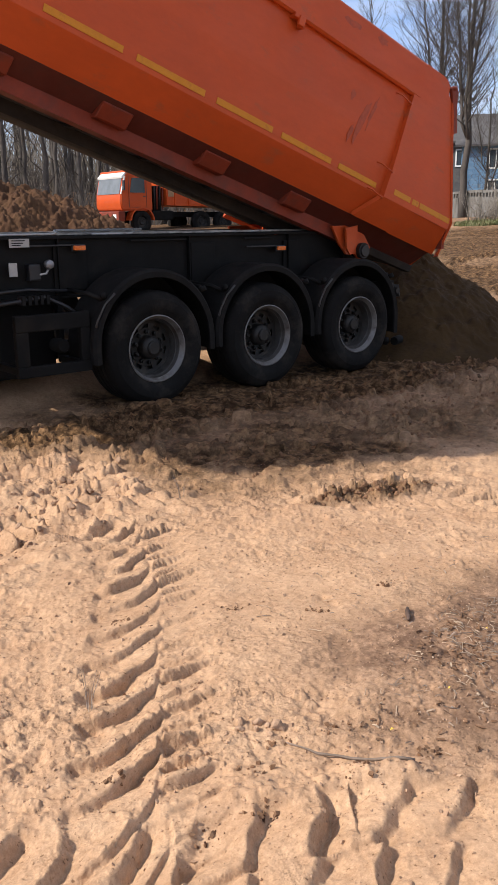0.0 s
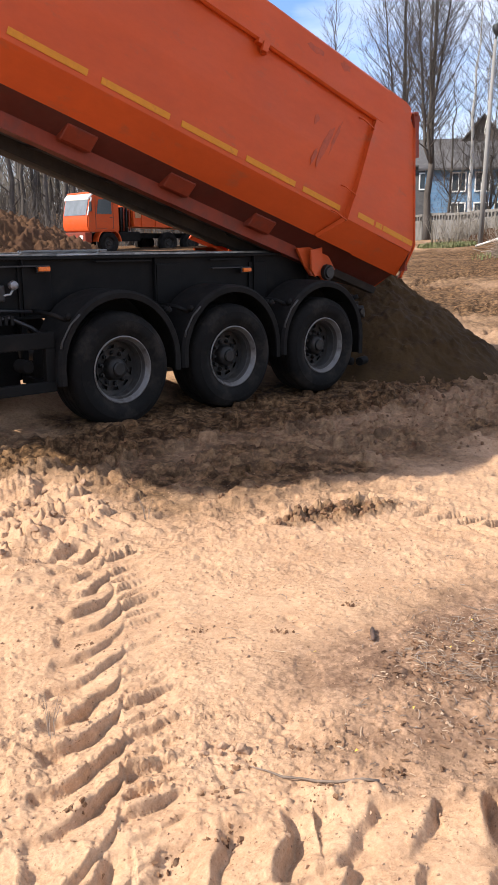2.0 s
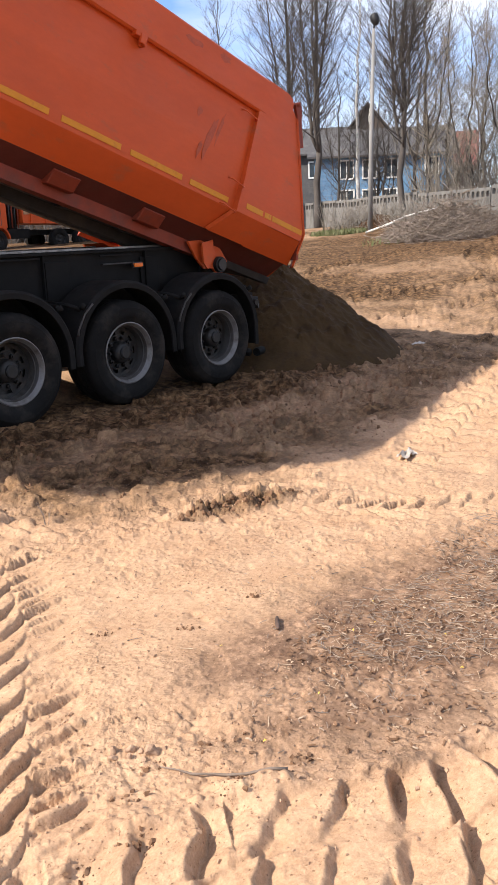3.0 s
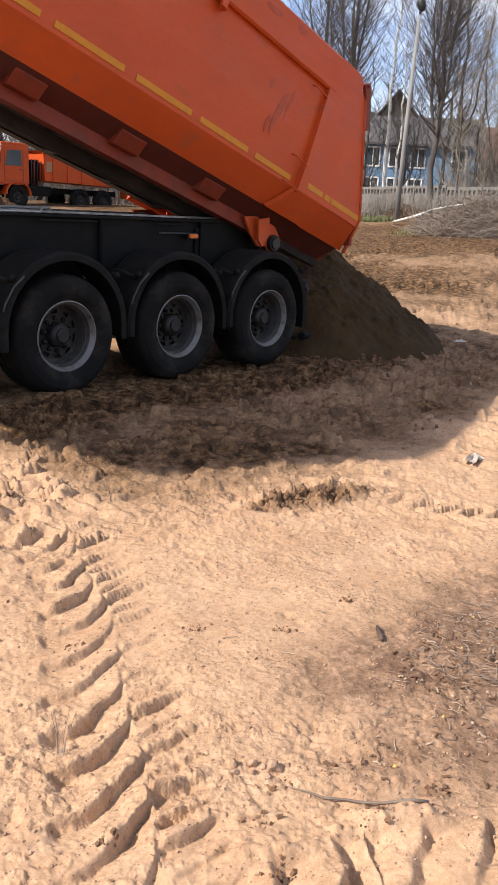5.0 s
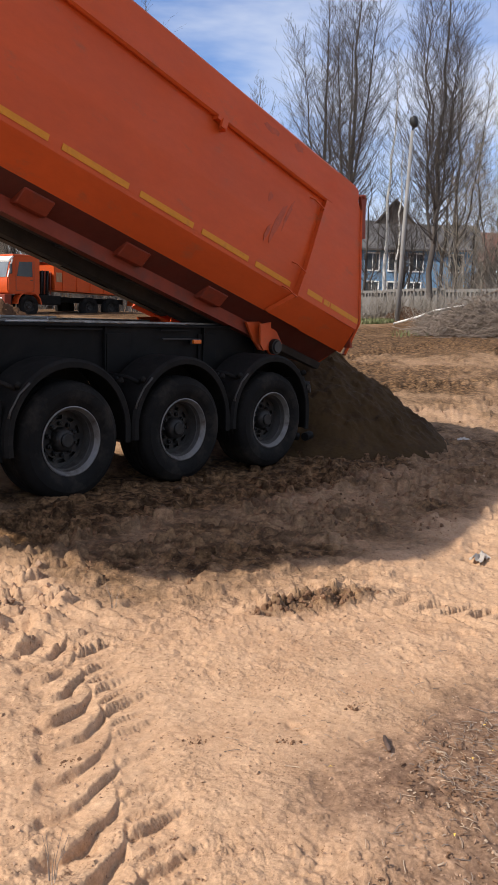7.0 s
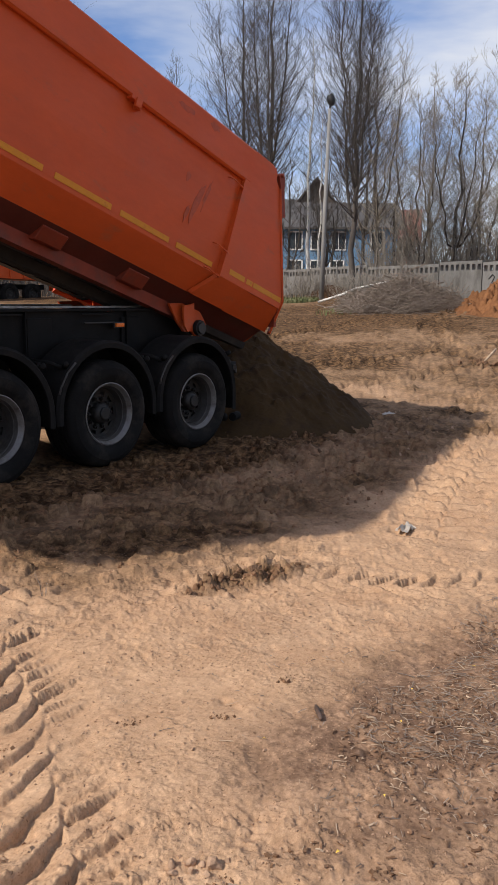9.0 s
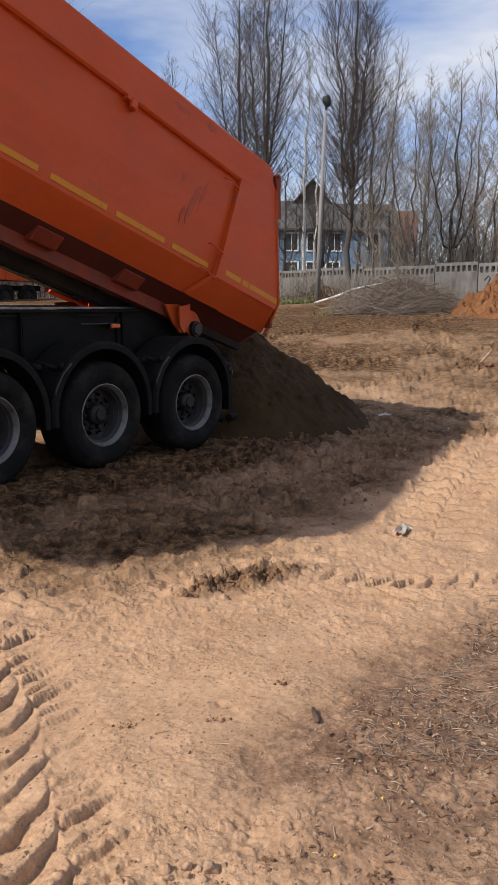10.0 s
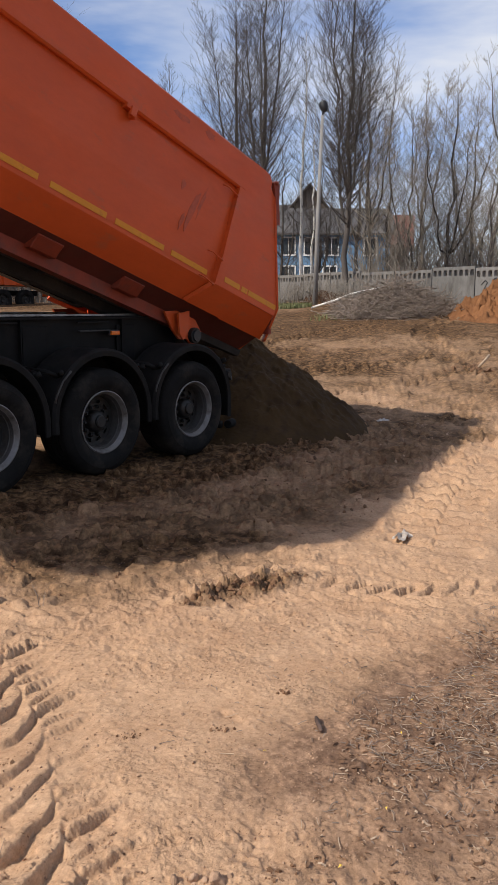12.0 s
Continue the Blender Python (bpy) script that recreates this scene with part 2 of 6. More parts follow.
def ground_material():
    """Pale sand; two attributes of the sheet tell how much of it is dark earth, with the trailer's shade painted in,
    and how much is trodden litter.
    """
    m = bpy.data.materials.new("trodden_sand")
    m.use_nodes = True
    n, l = m.node_tree.nodes, m.node_tree.links
    b = n["Principled BSDF"]
    b.inputs["Roughness"].default_value, b.inputs["Specular IOR Level"].default_value = 0.95, 0.12
    co = n.new("ShaderNodeTexCoord")

    def grain(s, detail, lo, hi, rough=0.6):
        t = n.new("ShaderNodeTexNoise")
        t.inputs["Scale"].default_value, t.inputs["Detail"].default_value, t.inputs["Roughness"].default_value = s, detail, rough
        l.new(co.outputs["Object"], t.inputs["Vector"])
        r = n.new("ShaderNodeMapRange")
        r.inputs["From Min"].default_value, r.inputs["From Max"].default_value = lo, hi
        l.new(t.outputs["Fac"], r.inputs["Value"])
        return r.outputs["Result"], t.outputs["Fac"]

    def mix(fac, a, c, kind="MIX"):
        x = n.new("ShaderNodeMixRGB")
        x.blend_type = kind
        for key, v in (("Fac", fac), ("Color1", a), ("Color2", c)):
            if isinstance(v, bpy.types.NodeSocket):
                l.new(v, x.inputs[key])
            else:
                x.inputs[key].default_value = v if key == "Fac" else (*v, 1)
        return x.outputs["Color"]

    def amount(name, noise, lo, hi):
        a = n.new("ShaderNodeAttribute")
        a.attribute_name = name
        add = n.new("ShaderNodeMath")
        add.operation = "MULTIPLY_ADD"
        add.inputs[1].default_value = 0.55
        l.new(noise, add.inputs[0])
        l.new(a.outputs["Fac"], add.inputs[2])
        r = n.new("ShaderNodeMapRange")
        r.inputs["From Min"].default_value, r.inputs["From Max"].default_value = lo, hi
        l.new(add.outputs[0], r.inputs["Value"])
        return r.outputs["Result"]

    broad, _ = grain(0.55, 6, 0.35, 0.65)
    mid, midf = grain(3.0, 9, 0.36, 0.64, 0.68)
    small, _ = grain(13.0, 8, 0.34, 0.62, 0.70)
    fine, finef = grain(45, 6, 0.3, 0.7, 0.72)
    grit, gritf = grain(170, 4, 0.35, 0.65, 0.7)
    specks, _ = grain(60, 3, 0.63, 0.70, 0.6)
    clump, _ = grain(6.5, 7, 0.42, 0.60, 0.66)
    sand = mix(broad, (0.482, 0.309, 0.188), (0.415, 0.255, 0.153))
    sand = mix(mid, sand, (0.528, 0.350, 0.220))
    # Earth tones hold dark soil, painted relief shading and the trailer's shade.
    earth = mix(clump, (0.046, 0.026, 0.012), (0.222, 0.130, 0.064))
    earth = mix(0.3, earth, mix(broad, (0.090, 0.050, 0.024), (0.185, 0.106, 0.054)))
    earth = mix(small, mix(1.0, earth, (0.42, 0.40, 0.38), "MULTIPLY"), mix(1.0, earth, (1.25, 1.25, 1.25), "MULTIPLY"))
    litter = mix(clump, (0.215, 0.133, 0.088), (0.370, 0.236, 0.152))
    litter = mix(fine, mix(1.0, litter, (0.72, 0.70, 0.68), "MULTIPLY"), litter)
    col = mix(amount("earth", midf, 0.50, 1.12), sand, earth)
    col = mix(amount("litter", midf, 0.45, 1.15), col, litter)
    col = mix(1.0, col, mix(small, (0.90, 0.88, 0.86), (1.04, 1.04, 1.04)), "MULTIPLY")
    col = mix(1.0, col, mix(fine, (0.76, 0.74, 0.72), (1.12, 1.12, 1.12)), "MULTIPLY")
    col = mix(1.0, col, mix(grit, (0.86, 0.85, 0.84), (1.06, 1.06, 1.06)), "MULTIPLY")
    col = mix(1.0, col, mix(specks, (1.0, 1.0, 1.0), (0.48, 0.44, 0.42)), "MULTIPLY")
    l.new(col, b.inputs["Base Color"])
    # fine ripple all over, coarse crumbs in patches
    _, crust = grain(26, 6, 0.3, 0.7, 0.58)
    patch, _ = grain(2.4, 4, 0.44, 0.66, 0.6)
    few = n.new("ShaderNodeMapRange")
    few.inputs["To Min"].default_value = 0.20
    l.new(patch, few.inputs["Value"])
    h = n.new("ShaderNodeMath")
    h.operation = "MULTIPLY"
    l.new(crust, h.inputs[0])
    l.new(few.outputs["Result"], h.inputs[1])
    _, clods_far = grain(5.5, 5, 0.3, 0.7, 0.62)
    h2 = n.new("ShaderNodeMath")
    h2.operation = "MULTIPLY_ADD"
    ea = n.new("ShaderNodeAttribute")
    ea.attribute_name = "earth"
    much = n.new("ShaderNodeMath")
    much.operation = "MULTIPLY"
    much.inputs[1].default_value = 2.0
    l.new(ea.outputs["Fac"], much.inputs[0])
    l.new(much.outputs[0], h2.inputs[1])
    l.new(clods_far, h2.inputs[0])
    l.new(h.outputs[0], h2.inputs[2])
    bp = n.new("ShaderNodeBump")
    bp.inputs["Strength"].default_value, bp.inputs["Distance"].default_value = 1.0, 0.026
    l.new(h2.outputs[0], bp.inputs["Height"])
    l.new(bp.outputs["Normal"], b.inputs["Normal"])
    return m


GROUND = ground_material()


# ---- mesh helpers ----
def thing(name, label, category, group="", kind="", at=(0, 0, 0)):
    ob = new(name)
    ob.location = at
    return tagged(ob, label, category, group, kind)


def finish(ob, mat, smooth=False):
    ob.data.materials.append(mat)
    if smooth:
        ob.data.polygons.foreach_set("use_smooth", [True] * len(ob.data.polygons))
    return ob


def part(name, bm, mat, parent=None, label="", smooth=False):
    """Links a bmesh as one mesh object under a thing or a part."""
    me = bpy.data.meshes.new(name)
    bmesh.ops.recalc_face_normals(bm, faces=bm.faces)
    bm.to_mesh(me)
    bm.free()
    ob = finish(new(name, me), mat, smooth)
    if smooth:
        me.set_sharp_from_angle(angle=radians(38))
    if parent:
        ob.parent = parent
    return tagged(ob, label)


def raw(name, verts, faces, mat, parent=None, smooth=False, label=""):
    me = bpy.data.meshes.new(name)
    me.from_pydata(verts, [], faces)
    ob = finish(new(name, me), mat, smooth)
    if parent:
        ob.parent = parent
    return tagged(ob, label)


def shared(name, mesh_owner, parent, m):
    """Another piece on the mesh of a first one."""
    ob = new(name, mesh_owner.data)
    ob.parent, ob.matrix_basis = parent, m
    return ob


def box(bm, lo, hi, bevel=0.0, m=None):
    c = [(a + b) / 2 for a, b in zip(lo, hi)]
    s = [abs(b - a) for a, b in zip(lo, hi)]
    r = bmesh.ops.create_cube(bm, size=1, matrix=Matrix.Translation(c) @ Matrix.Diagonal((*s, 1)))
    vs = r["verts"]
    if bevel:
        es = list({e for v in vs for e in v.link_edges})
        g = bmesh.ops.bevel(bm, geom=es, offset=bevel, segments=2, affect="EDGES", profile=0.6)
        vs = list({v for f in g["faces"] for v in f.verts} | {v for v in vs if v.is_valid})
    if m:
        bmesh.ops.transform(bm, matrix=m, verts=vs)
    return vs


def prism(bm, outline, a, b, axis="y", m=None):
    """A polygon given in the two other axes, drawn out from a to b."""
    def at(p, q):
        u, v = p
        return {"x": (q, u, v), "y": (u, q, v), "z": (u, v, q)}[axis]
    lo = [bm.verts.new(at(p, a)) for p in outline]
    hi = [bm.verts.new(at(p, b)) for p in outline]
    n = len(outline)
    bm.faces.new(lo)
    bm.faces.new(hi[::-1])
    for i in range(n):
        bm.faces.new((lo[i], hi[i], hi[(i + 1) % n], lo[(i + 1) % n]))
    if m:
        bmesh.ops.transform(bm, matrix=m, verts=lo + hi)
    return lo + hi


def tube_data(points, radii, sides=6, verts=None, faces=None):
    """A round bar along points, added to lists of vertices and faces."""
    verts = [] if verts is None else verts
    faces = [] if faces is None else faces
    base = len(verts)
    pts = [Vector(p) for p in points]
    if not hasattr(radii, "__len__"):
        radii = [radii] * len(pts)
    side = None
    for i, p in enumerate(pts):
        d = (pts[min(i + 1, len(pts) - 1)] - pts[max(i - 1, 0)]).normalized()
        if side is None:
            side = d.orthogonal().normalized()
        side = (side - d * side.dot(d)).normalized()
        up = d.cross(side)
        for k in range(sides):
            a = 2 * math.pi * k / sides
            q = p + (side * math.cos(a) + up * math.sin(a)) * radii[i]
            verts.append((q.x, q.y, q.z))
    for i in range(len(pts) - 1):
        for k in range(sides):
            a, b = base + i * sides + k, base + i * sides + (k + 1) % sides
            faces.append((a, b, b + sides, a + sides))
    faces.append(tuple(range(base + sides - 1, base - 1, -1)))
    last = base + (len(pts) - 1) * sides
    faces.append(tuple(range(last, last + sides)))
    return verts, faces


def tube(name, points, radii, mat, parent=None, sides=8, label=""):
    v, f = tube_data(points, radii, sides)
    return raw(name, v, f, mat, parent, True, label)


def lathe(bm, profile, steps=48, closed=True, m=None):
    """Turns (radius, y) round the y axis."""
    rings = []
    for k in range(steps):
        a = 2 * math.pi * k / steps
        rings.append([bm.verts.new((r * math.cos(a), y, r * math.sin(a))) for r, y in profile])
    n = len(profile)
    for k in range(steps):
        p, q = rings[k], rings[(k + 1) % steps]
        for i in range(n if closed else n - 1):
            j = (i + 1) % n
            bm.faces.new((p[i], p[j], q[j], q[i]))
    if m:
        bmesh.ops.transform(bm, matrix=m, verts=[v for r in rings for v in r])


# ---- ground ----
def smooth01(t):
    t = np.clip(t, 0, 1)
    return t * t * (3 - 2 * t)


def lattice(seed):
    g = np.random.RandomState(seed)
    return g.rand(256, 256)


def value_noise(x, y, table):
    xi, yi = np.floor(x).astype(int), np.floor(y).astype(int)
    fx, fy = smooth01(x - xi), smooth01(y - yi)
    a, b = table[xi & 255, yi & 255], table[(xi + 1) & 255, yi & 255]
    c, d = table[xi & 255, (yi + 1) & 255], table[(xi + 1) & 255, (yi + 1) & 255]
    return (a * (1 - fx) + b * fx) * (1 - fy) + (c * (1 - fx) + d * fx) * fy - 0.5


TABLE = lattice(5)


def fbm(x, y, freq, octaves=4, gain=0.5):
    out, amp = 0, 1.0
    for k in range(octaves):
        ca, sa = math.cos(0.7 * k + 0.3), math.sin(0.7 * k + 0.3)
        out = out + amp * value_noise((x * ca - y * sa) * freq + 17.3 * k, (x * sa + y * ca) * freq + 5.1 * k, TABLE)
        freq, amp = freq * 2.03, amp * gain
    return out


def lie(x, y):
    """The height of the land, without its small relief."""
    s = 0.9 * (np.asarray(x, float) + 5.6) + 0.44 * (np.asarray(y, float) + 5.9) - 10.0
    rise = 0.066 * np.where(s < 0, 0, np.where(s < 5, s * s / 10, s - 2.5))
    rise = np.minimum(rise, 1.85 + 0.004 * np.maximum(s - 30, 0))
    return rise * (1 - 0.22 * smooth01((np.asarray(y, float) - 12) / 14)) + 3.2 * smooth01((np.asarray(y, float) - 36 - 0.2 * np.asarray(x, float)) / 26)


def land(x, y):
    return float(lie(x, y))


def along(x, y, line):
    """Distance along and across a line of points, for every vertex."""
    best, s_out, d_out, run = np.full(x.shape, 1e9), np.zeros(x.shape), np.full(x.shape, 1e9), 0.0
    for (ax, ay), (bx, by) in zip(line[:-1], line[1:]):
        L = math.hypot(bx - ax, by - ay)
        ux, uy = (bx - ax) / L, (by - ay) / L
        t = (x - ax) * ux + (y - ay) * uy
        tc = np.clip(t, 0, L)
        dist = np.hypot(x - ax - ux * tc, y - ay - uy * tc)
        near = dist < best
        best = np.where(near, dist, best)
        s_out = np.where(near, run + t, s_out)
        d_out = np.where(near, (x - ax) * -uy + (y - ay) * ux, d_out)
        run += L
    inside = smooth01(s_out / 0.3) * smooth01((run - s_out) / 0.3)
    return s_out, d_out, inside


def curve_points(points, step=0.25):
    """A smooth line through points."""
    p = [Vector((*q, 0)) for q in points]
    p = [2 * p[0] - p[1]] + p + [2 * p[-1] - p[-2]]
    out = []
    for i in range(1, len(p) - 2):
        n = max(2, int((p[i + 1] - p[i]).length / step))
        for k in range(n):
            t = k / n
            q = 0.5 * (2 * p[i] + (p[i + 1] - p[i - 1]) * t + (2 * p[i - 1] - 5 * p[i] + 4 * p[i + 1] - p[i + 2]) * t * t
                       + (3 * p[i] - p[i - 1] - 3 * p[i + 1] + p[i + 2]) * t ** 3)
            out.append((q.x, q.y))
    return out + [points[-1]]


def worley(x, y, freq, seed):
    """Scattered cells: the distance to the nearest cell's heart, to the next one, and a random number of the cell."""
    tx, ty, tv = lattice(seed), lattice(seed + 1), lattice(seed + 2)
    px, py = x * freq, y * freq
    xi, yi = np.floor(px).astype(int), np.floor(py).astype(int)
    f1, f2, cell = np.full(x.shape, 9.0), np.full(x.shape, 9.0), np.zeros(x.shape)
    for i in (-1, 0, 1):
        for j in (-1, 0, 1):
            a, b = (xi + i) & 255, (yi + j) & 255
            d = np.hypot(xi + i + tx[a, b] - px, yi + j + ty[a, b] - py)
            near = d < f1
            f2 = np.where(near, f1, np.minimum(f2, d))
            cell = np.where(near, tv[a, b], cell)
            f1 = np.where(near, d, f1)
    return f1, f2, cell


def lumps_of(x, y, freq, seed, share):
    """Separate rounded lumps with steep sides; about that share of the cells holds one, from 0 to 1 high."""
    wx, wy = x + 0.22 / freq * fbm(x, y, freq * 1.7, 2), y + 0.22 / freq * fbm(x + 50, y, freq * 1.7, 2)
    f1, f2, cell = worley(wx, wy, freq, seed)
    size = np.clip((cell - (1 - share)) / share, 0, 1)
    reach = 0.20 + 0.34 * size
    return np.where(cell > 1 - share, (0.3 + 0.7 * size) * np.minimum(np.sqrt(np.clip(1 - (f1 / reach) ** 2, 0, 1)), 0.62) / 0.62, 0)


def tyre_track(x, y, points, width, rows, depth, sink=0.02, berm=0.02, wob=0.03, left=1.0, right=1.0, sharp=0.10, shift=0.0):
    """Relief of a lugged tyre's print between low banks. rows: for each side of the middle, the slant and the step of its bars,
    which rise slowly and break off steeply. left, right: how far each side reaches, in half widths."""
    lo, hi = np.min(points, axis=0) - width * 1.6, np.max(points, axis=0) + width * 1.6
    pick = np.nonzero((x > lo[0]) & (x < hi[0]) & (y > lo[1]) & (y < hi[1]))[0]
    full = np.zeros(x.shape)
    if not len(pick):
        return full
    x, y = x[pick], y[pick]
    s, d, inside = along(x, y, curve_points(points))
    s = s + shift + wob * fbm(x, y, 2.6, 3) + 0.45 * wob * fbm(x, y, 9, 2)
    d = d + 0.03 * fbm(x + 9, y, 3.0, 3) + 0.012 * fbm(x, y + 4, 14, 2)
    e = np.abs(d) / (width / 2)
    out = 0
    for sign, (slant, pitch) in zip((-1, 1), rows):
        ph = (s - slant * np.abs(d) * (1 if slant < 1 else 1.8 - 3.3 * np.minimum(np.abs(d), 0.27))) / pitch + (0.0 if sign < 0 else 0.18)
        ph = ph + 0.16 * fbm(x + 20 * sign, y, 4.5, 3)
        f = ph - np.floor(ph)
        tooth = np.clip(f / 0.75, 0, 1) ** 0.8 * smooth01((1.0 - f) / sharp)
        if pitch < 0.13:
            tooth = tooth * (0.55 + 0.40 * (np.floor(ph) % 2)) * 1.2
        out = out + np.where(d * sign > 0, tooth, 0)
    reach = np.where(d > 0, right, left)
    across = smooth01((reach * 1.04 - e) / np.where(reach < 1, 0.62, 0.16))
    core = smooth01((e - 0.01) / 0.05)
    print_depth = np.clip(0.95 + 1.0 * fbm(x + 3, y - 8, 1.4, 3), 0.25, 1.5) * np.clip(1.0 + 1.3 * fbm(x, y, 6, 3), 0.25, 1.5)
    bank = np.exp(-((e - reach * 1.15) / 0.18) ** 2)
    full[pick] = inside * (-sink * across + depth * print_depth * (out - 0.55) * across * (0.25 + 0.75 * core)
                           + berm * bank * np.clip(0.5 + 2.2 * fbm(x, y, 6, 4, 0.6), 0, 2))
    return full


def blob(x, y, cx, cy, rx, ry, turn=0.0, soft=0.6):
    c, s = math.cos(radians(turn)), math.sin(radians(turn))
    u, v = ((x - cx) * c + (y - cy) * s) / rx, (-(x - cx) * s + (y - cy) * c) / ry
    return smooth01((1.0 + soft / 2 - np.hypot(u, v)) / soft)


SHEET_X, SHEET_Y = -5.58, -6.02      # the sheet's rings close round this place


def build_ground():
    """One sheet in rings and spokes, finest over the trodden yard, out to the horizon."""
    spokes = np.concatenate([np.arange(6.0, 79.0, 0.085), np.arange(79.0, 95.0, 0.8), np.arange(95.0, 350.0, 5.0), np.arange(350.0, 366.0, 0.8)])
    dip = np.concatenate([np.arange(80.0, 52.0, -2.0), np.arange(52.0, 4.6, -0.078), np.arange(4.6, 1.5, -0.045)])
    rings = np.concatenate([1.62 / np.tan(np.radians(dip)), np.geomspace(64, 1400, 16)])
    R, A = np.meshgrid(rings, np.radians(spokes), indexing="ij")
    x, y = (SHEET_X + R * np.cos(A)).ravel(), (SHEET_Y + R * np.sin(A)).ravel()
    turn = np.degrees(A).ravel()
    yard = smooth01((turn - 3) / 5) * smooth01((83 - turn) / 6) * smooth01((R.ravel() - 0.95) / 0.4)
    near = smooth01((26 - np.hypot(x - 0.0, y + 2.0)) / 14) * yard
    fine = smooth01((9 - np.hypot(x + 2.2, y + 3.2)) / 4) * yard
    z = lie(x, y) + near * 0.05 * fbm(x, y, 0.45, 3) + smooth01((60 - np.hypot(x, y)) / 40) * 0.10 * fbm(x + 40, y, 0.30, 4)
    # churned strips
    churn = 0.5 * blob(x, y, -3.2, -1.6, 1.9, 1.0, 35) + 1.0 * blob(x, y, 1.0, -1.2, 4.2, 1.7, 6) + 0.8 * blob(x, y, 5.2, -1.6, 3.6, 2.2, 15) \
        + 0.8 * blob(x, y, -1.55, -3.05, 0.8, 0.28, -28) + 0.7 * blob(x, y, 10, 1.5, 7, 6, 0) + 0.6 * blob(x, y, -4.4, -3.4, 0.5, 1.0, -30) \
        + 0.5 * blob(x, y, -2.4, -2.5, 1.2, 0.5, -20)
    churn = np.clip(churn, 0, 1)
    lumps = 0.20 - np.abs(fbm(x, y, 2.6, 4, 0.55))
    crumbs = 0.22 - np.abs(fbm(x + 31, y + 7, 7.5, 4, 0.6))
    pits = np.maximum(0, fbm(x - 12, y + 3, 5.0, 4, 0.6) - 0.22)
    patchy = np.clip(0.25 + 2.4 * fbm(x - 4, y + 6, 1.1, 4), 0, 1)
    z = z + 0.15 * blob(x, y, -0.8, 1.45, 3.6, 0.75, 0, 0.9)
    shaded = blob(x, y, 1.0, -0.9, 4.6, 1.7, 4, 0.8)
    z = z + near * churn * (0.040 * lumps + 0.020 * crumbs + 0.065 * lumps_of(x, y, 6.0, 41, 0.45) * shaded + (0.25 + 0.75 * np.maximum(shaded, smooth01((x - 3.5) / 3))) * (0.020 * lumps_of(x, y, 9, 46, 0.4) + 0.012 * lumps_of(x, y, 17, 51, 0.4)))
    z = z + near * smooth01((x - 4.5) / 4) * (0.055 * lumps_of(x, y * 1.3, 2.6, 131, 0.40) + 0.06 * np.abs(fbm(x, y * 1.6, 1.3, 4, 0.6)))
    heavy = np.clip(blob(x, y, -3.60, -2.55, 0.30, 0.75, -12, 1.0) + blob(x, y, -3.30, -1.95, 0.75, 0.32, 30, 0.8), 0, 1)
    z = z + 0.6 * heavy * (0.034 * lumps_of(x, y * 0.8, 5.0, 61, 0.30) + 0.016 * lumps_of(x + 3, y, 12.0, 71, 0.25) + 0.06 * np.abs(fbm(x, y, 3.5, 4, 0.6)) - 0.02)
    z = z + near * (0.010 * fbm(x, y, 2.2, 3) + 0.018 * crumbs * patchy - 0.035 * pits)
    # dry crust: flakes, crumbs, the smear of feet
    plates = worley(x + 0.05 * fbm(x, y, 5, 3), y + 0.05 * fbm(x, y + 30, 5, 3), 9.0, 81)
    z = z + fine * patchy * 0.0025 * (smooth01((plates[1] - plates[0]) / 0.22) - 0.8) * (0.5 + plates[2])
    z = z + fine * (0.010 * lumps_of(x, y, 20, 91, 0.16) * (0.2 + 0.9 * patchy) + 0.0035 * lumps_of(x + 9, y + 2, 48, 101, 0.30) * (0.25 + patchy))
    z = z + fine * 0.0065 * (0.2 - np.abs(fbm(x + 5, y - 3, 17, 4, 0.62))) * (0.35 + patchy)
    for fx, fy, ft in ((-3.40, -4.30, 50), (-3.64, -4.50, 20)):
        c, q = math.cos(radians(ft)), math.sin(radians(ft))
        sole = blob(x, y, fx, fy, 0.135, 0.052, ft, 0.35)
        z = z + sole * (-0.006 + 0.0018 * np.sin(((x - fx) * c + (y - fy) * q) * 2 * math.pi / 0.026))
    wall = blob(x, y, -1.88, -3.06, 0.46, 0.15, -22, 1.2)
    z = z + wall * (0.025 + 0.065 * lumps_of(x, y, 8, 111, 0.55) + 0.035 * lumps_of(x, y + 5, 19, 121, 0.6))
    # wheel ruts and prints
    loader, wide, small = ((1.05, 0.212), (-0.38, 0.106)), ((-0.42, 0.18), (0.42, 0.18)), ((0.6, 0.15), (0.6, 0.15))
    z = z + tyre_track(x, y, [(-3.10, -2.35), (-3.40, -2.98), (-3.615, -3.40), (-3.88, -3.76), (-4.11, -4.12), (-4.34, -4.45), (-4.62, -4.95), (-4.9, -5.5)], 0.50, loader, 0.034, 0.012, 0.003, 0.03, 1.12, 0.95, 0.12)
    z = z + tyre_track(x, y, [(-5.1, -4.45), (-4.55, -4.85), (-4.12, -5.05), (-3.84, -5.28), (-3.45, -5.50), (-2.9, -5.66), (-2.2, -5.70)], 0.48, wide, 0.055, 0.012, 0.024, 0.06, 1.0, 1.0, 0.22)
    z = z + tyre_track(x, y, [(-4.9, -3.0), (-4.0, -2.45), (-3.3, -2.02), (-2.6, -1.35), (-2.1, -0.5), (-1.8, 0.4)], 0.50, small, 0.065, 0.02, 0.02, sharp=0.2)
    z = z + tyre_track(x, y, [(-4.6, -1.7), (-3.4, -1.2), (-2.8, -0.5), (-2.5, 0.6)], 0.45, small, 0.060, 0.02, 0.02, sharp=0.2)
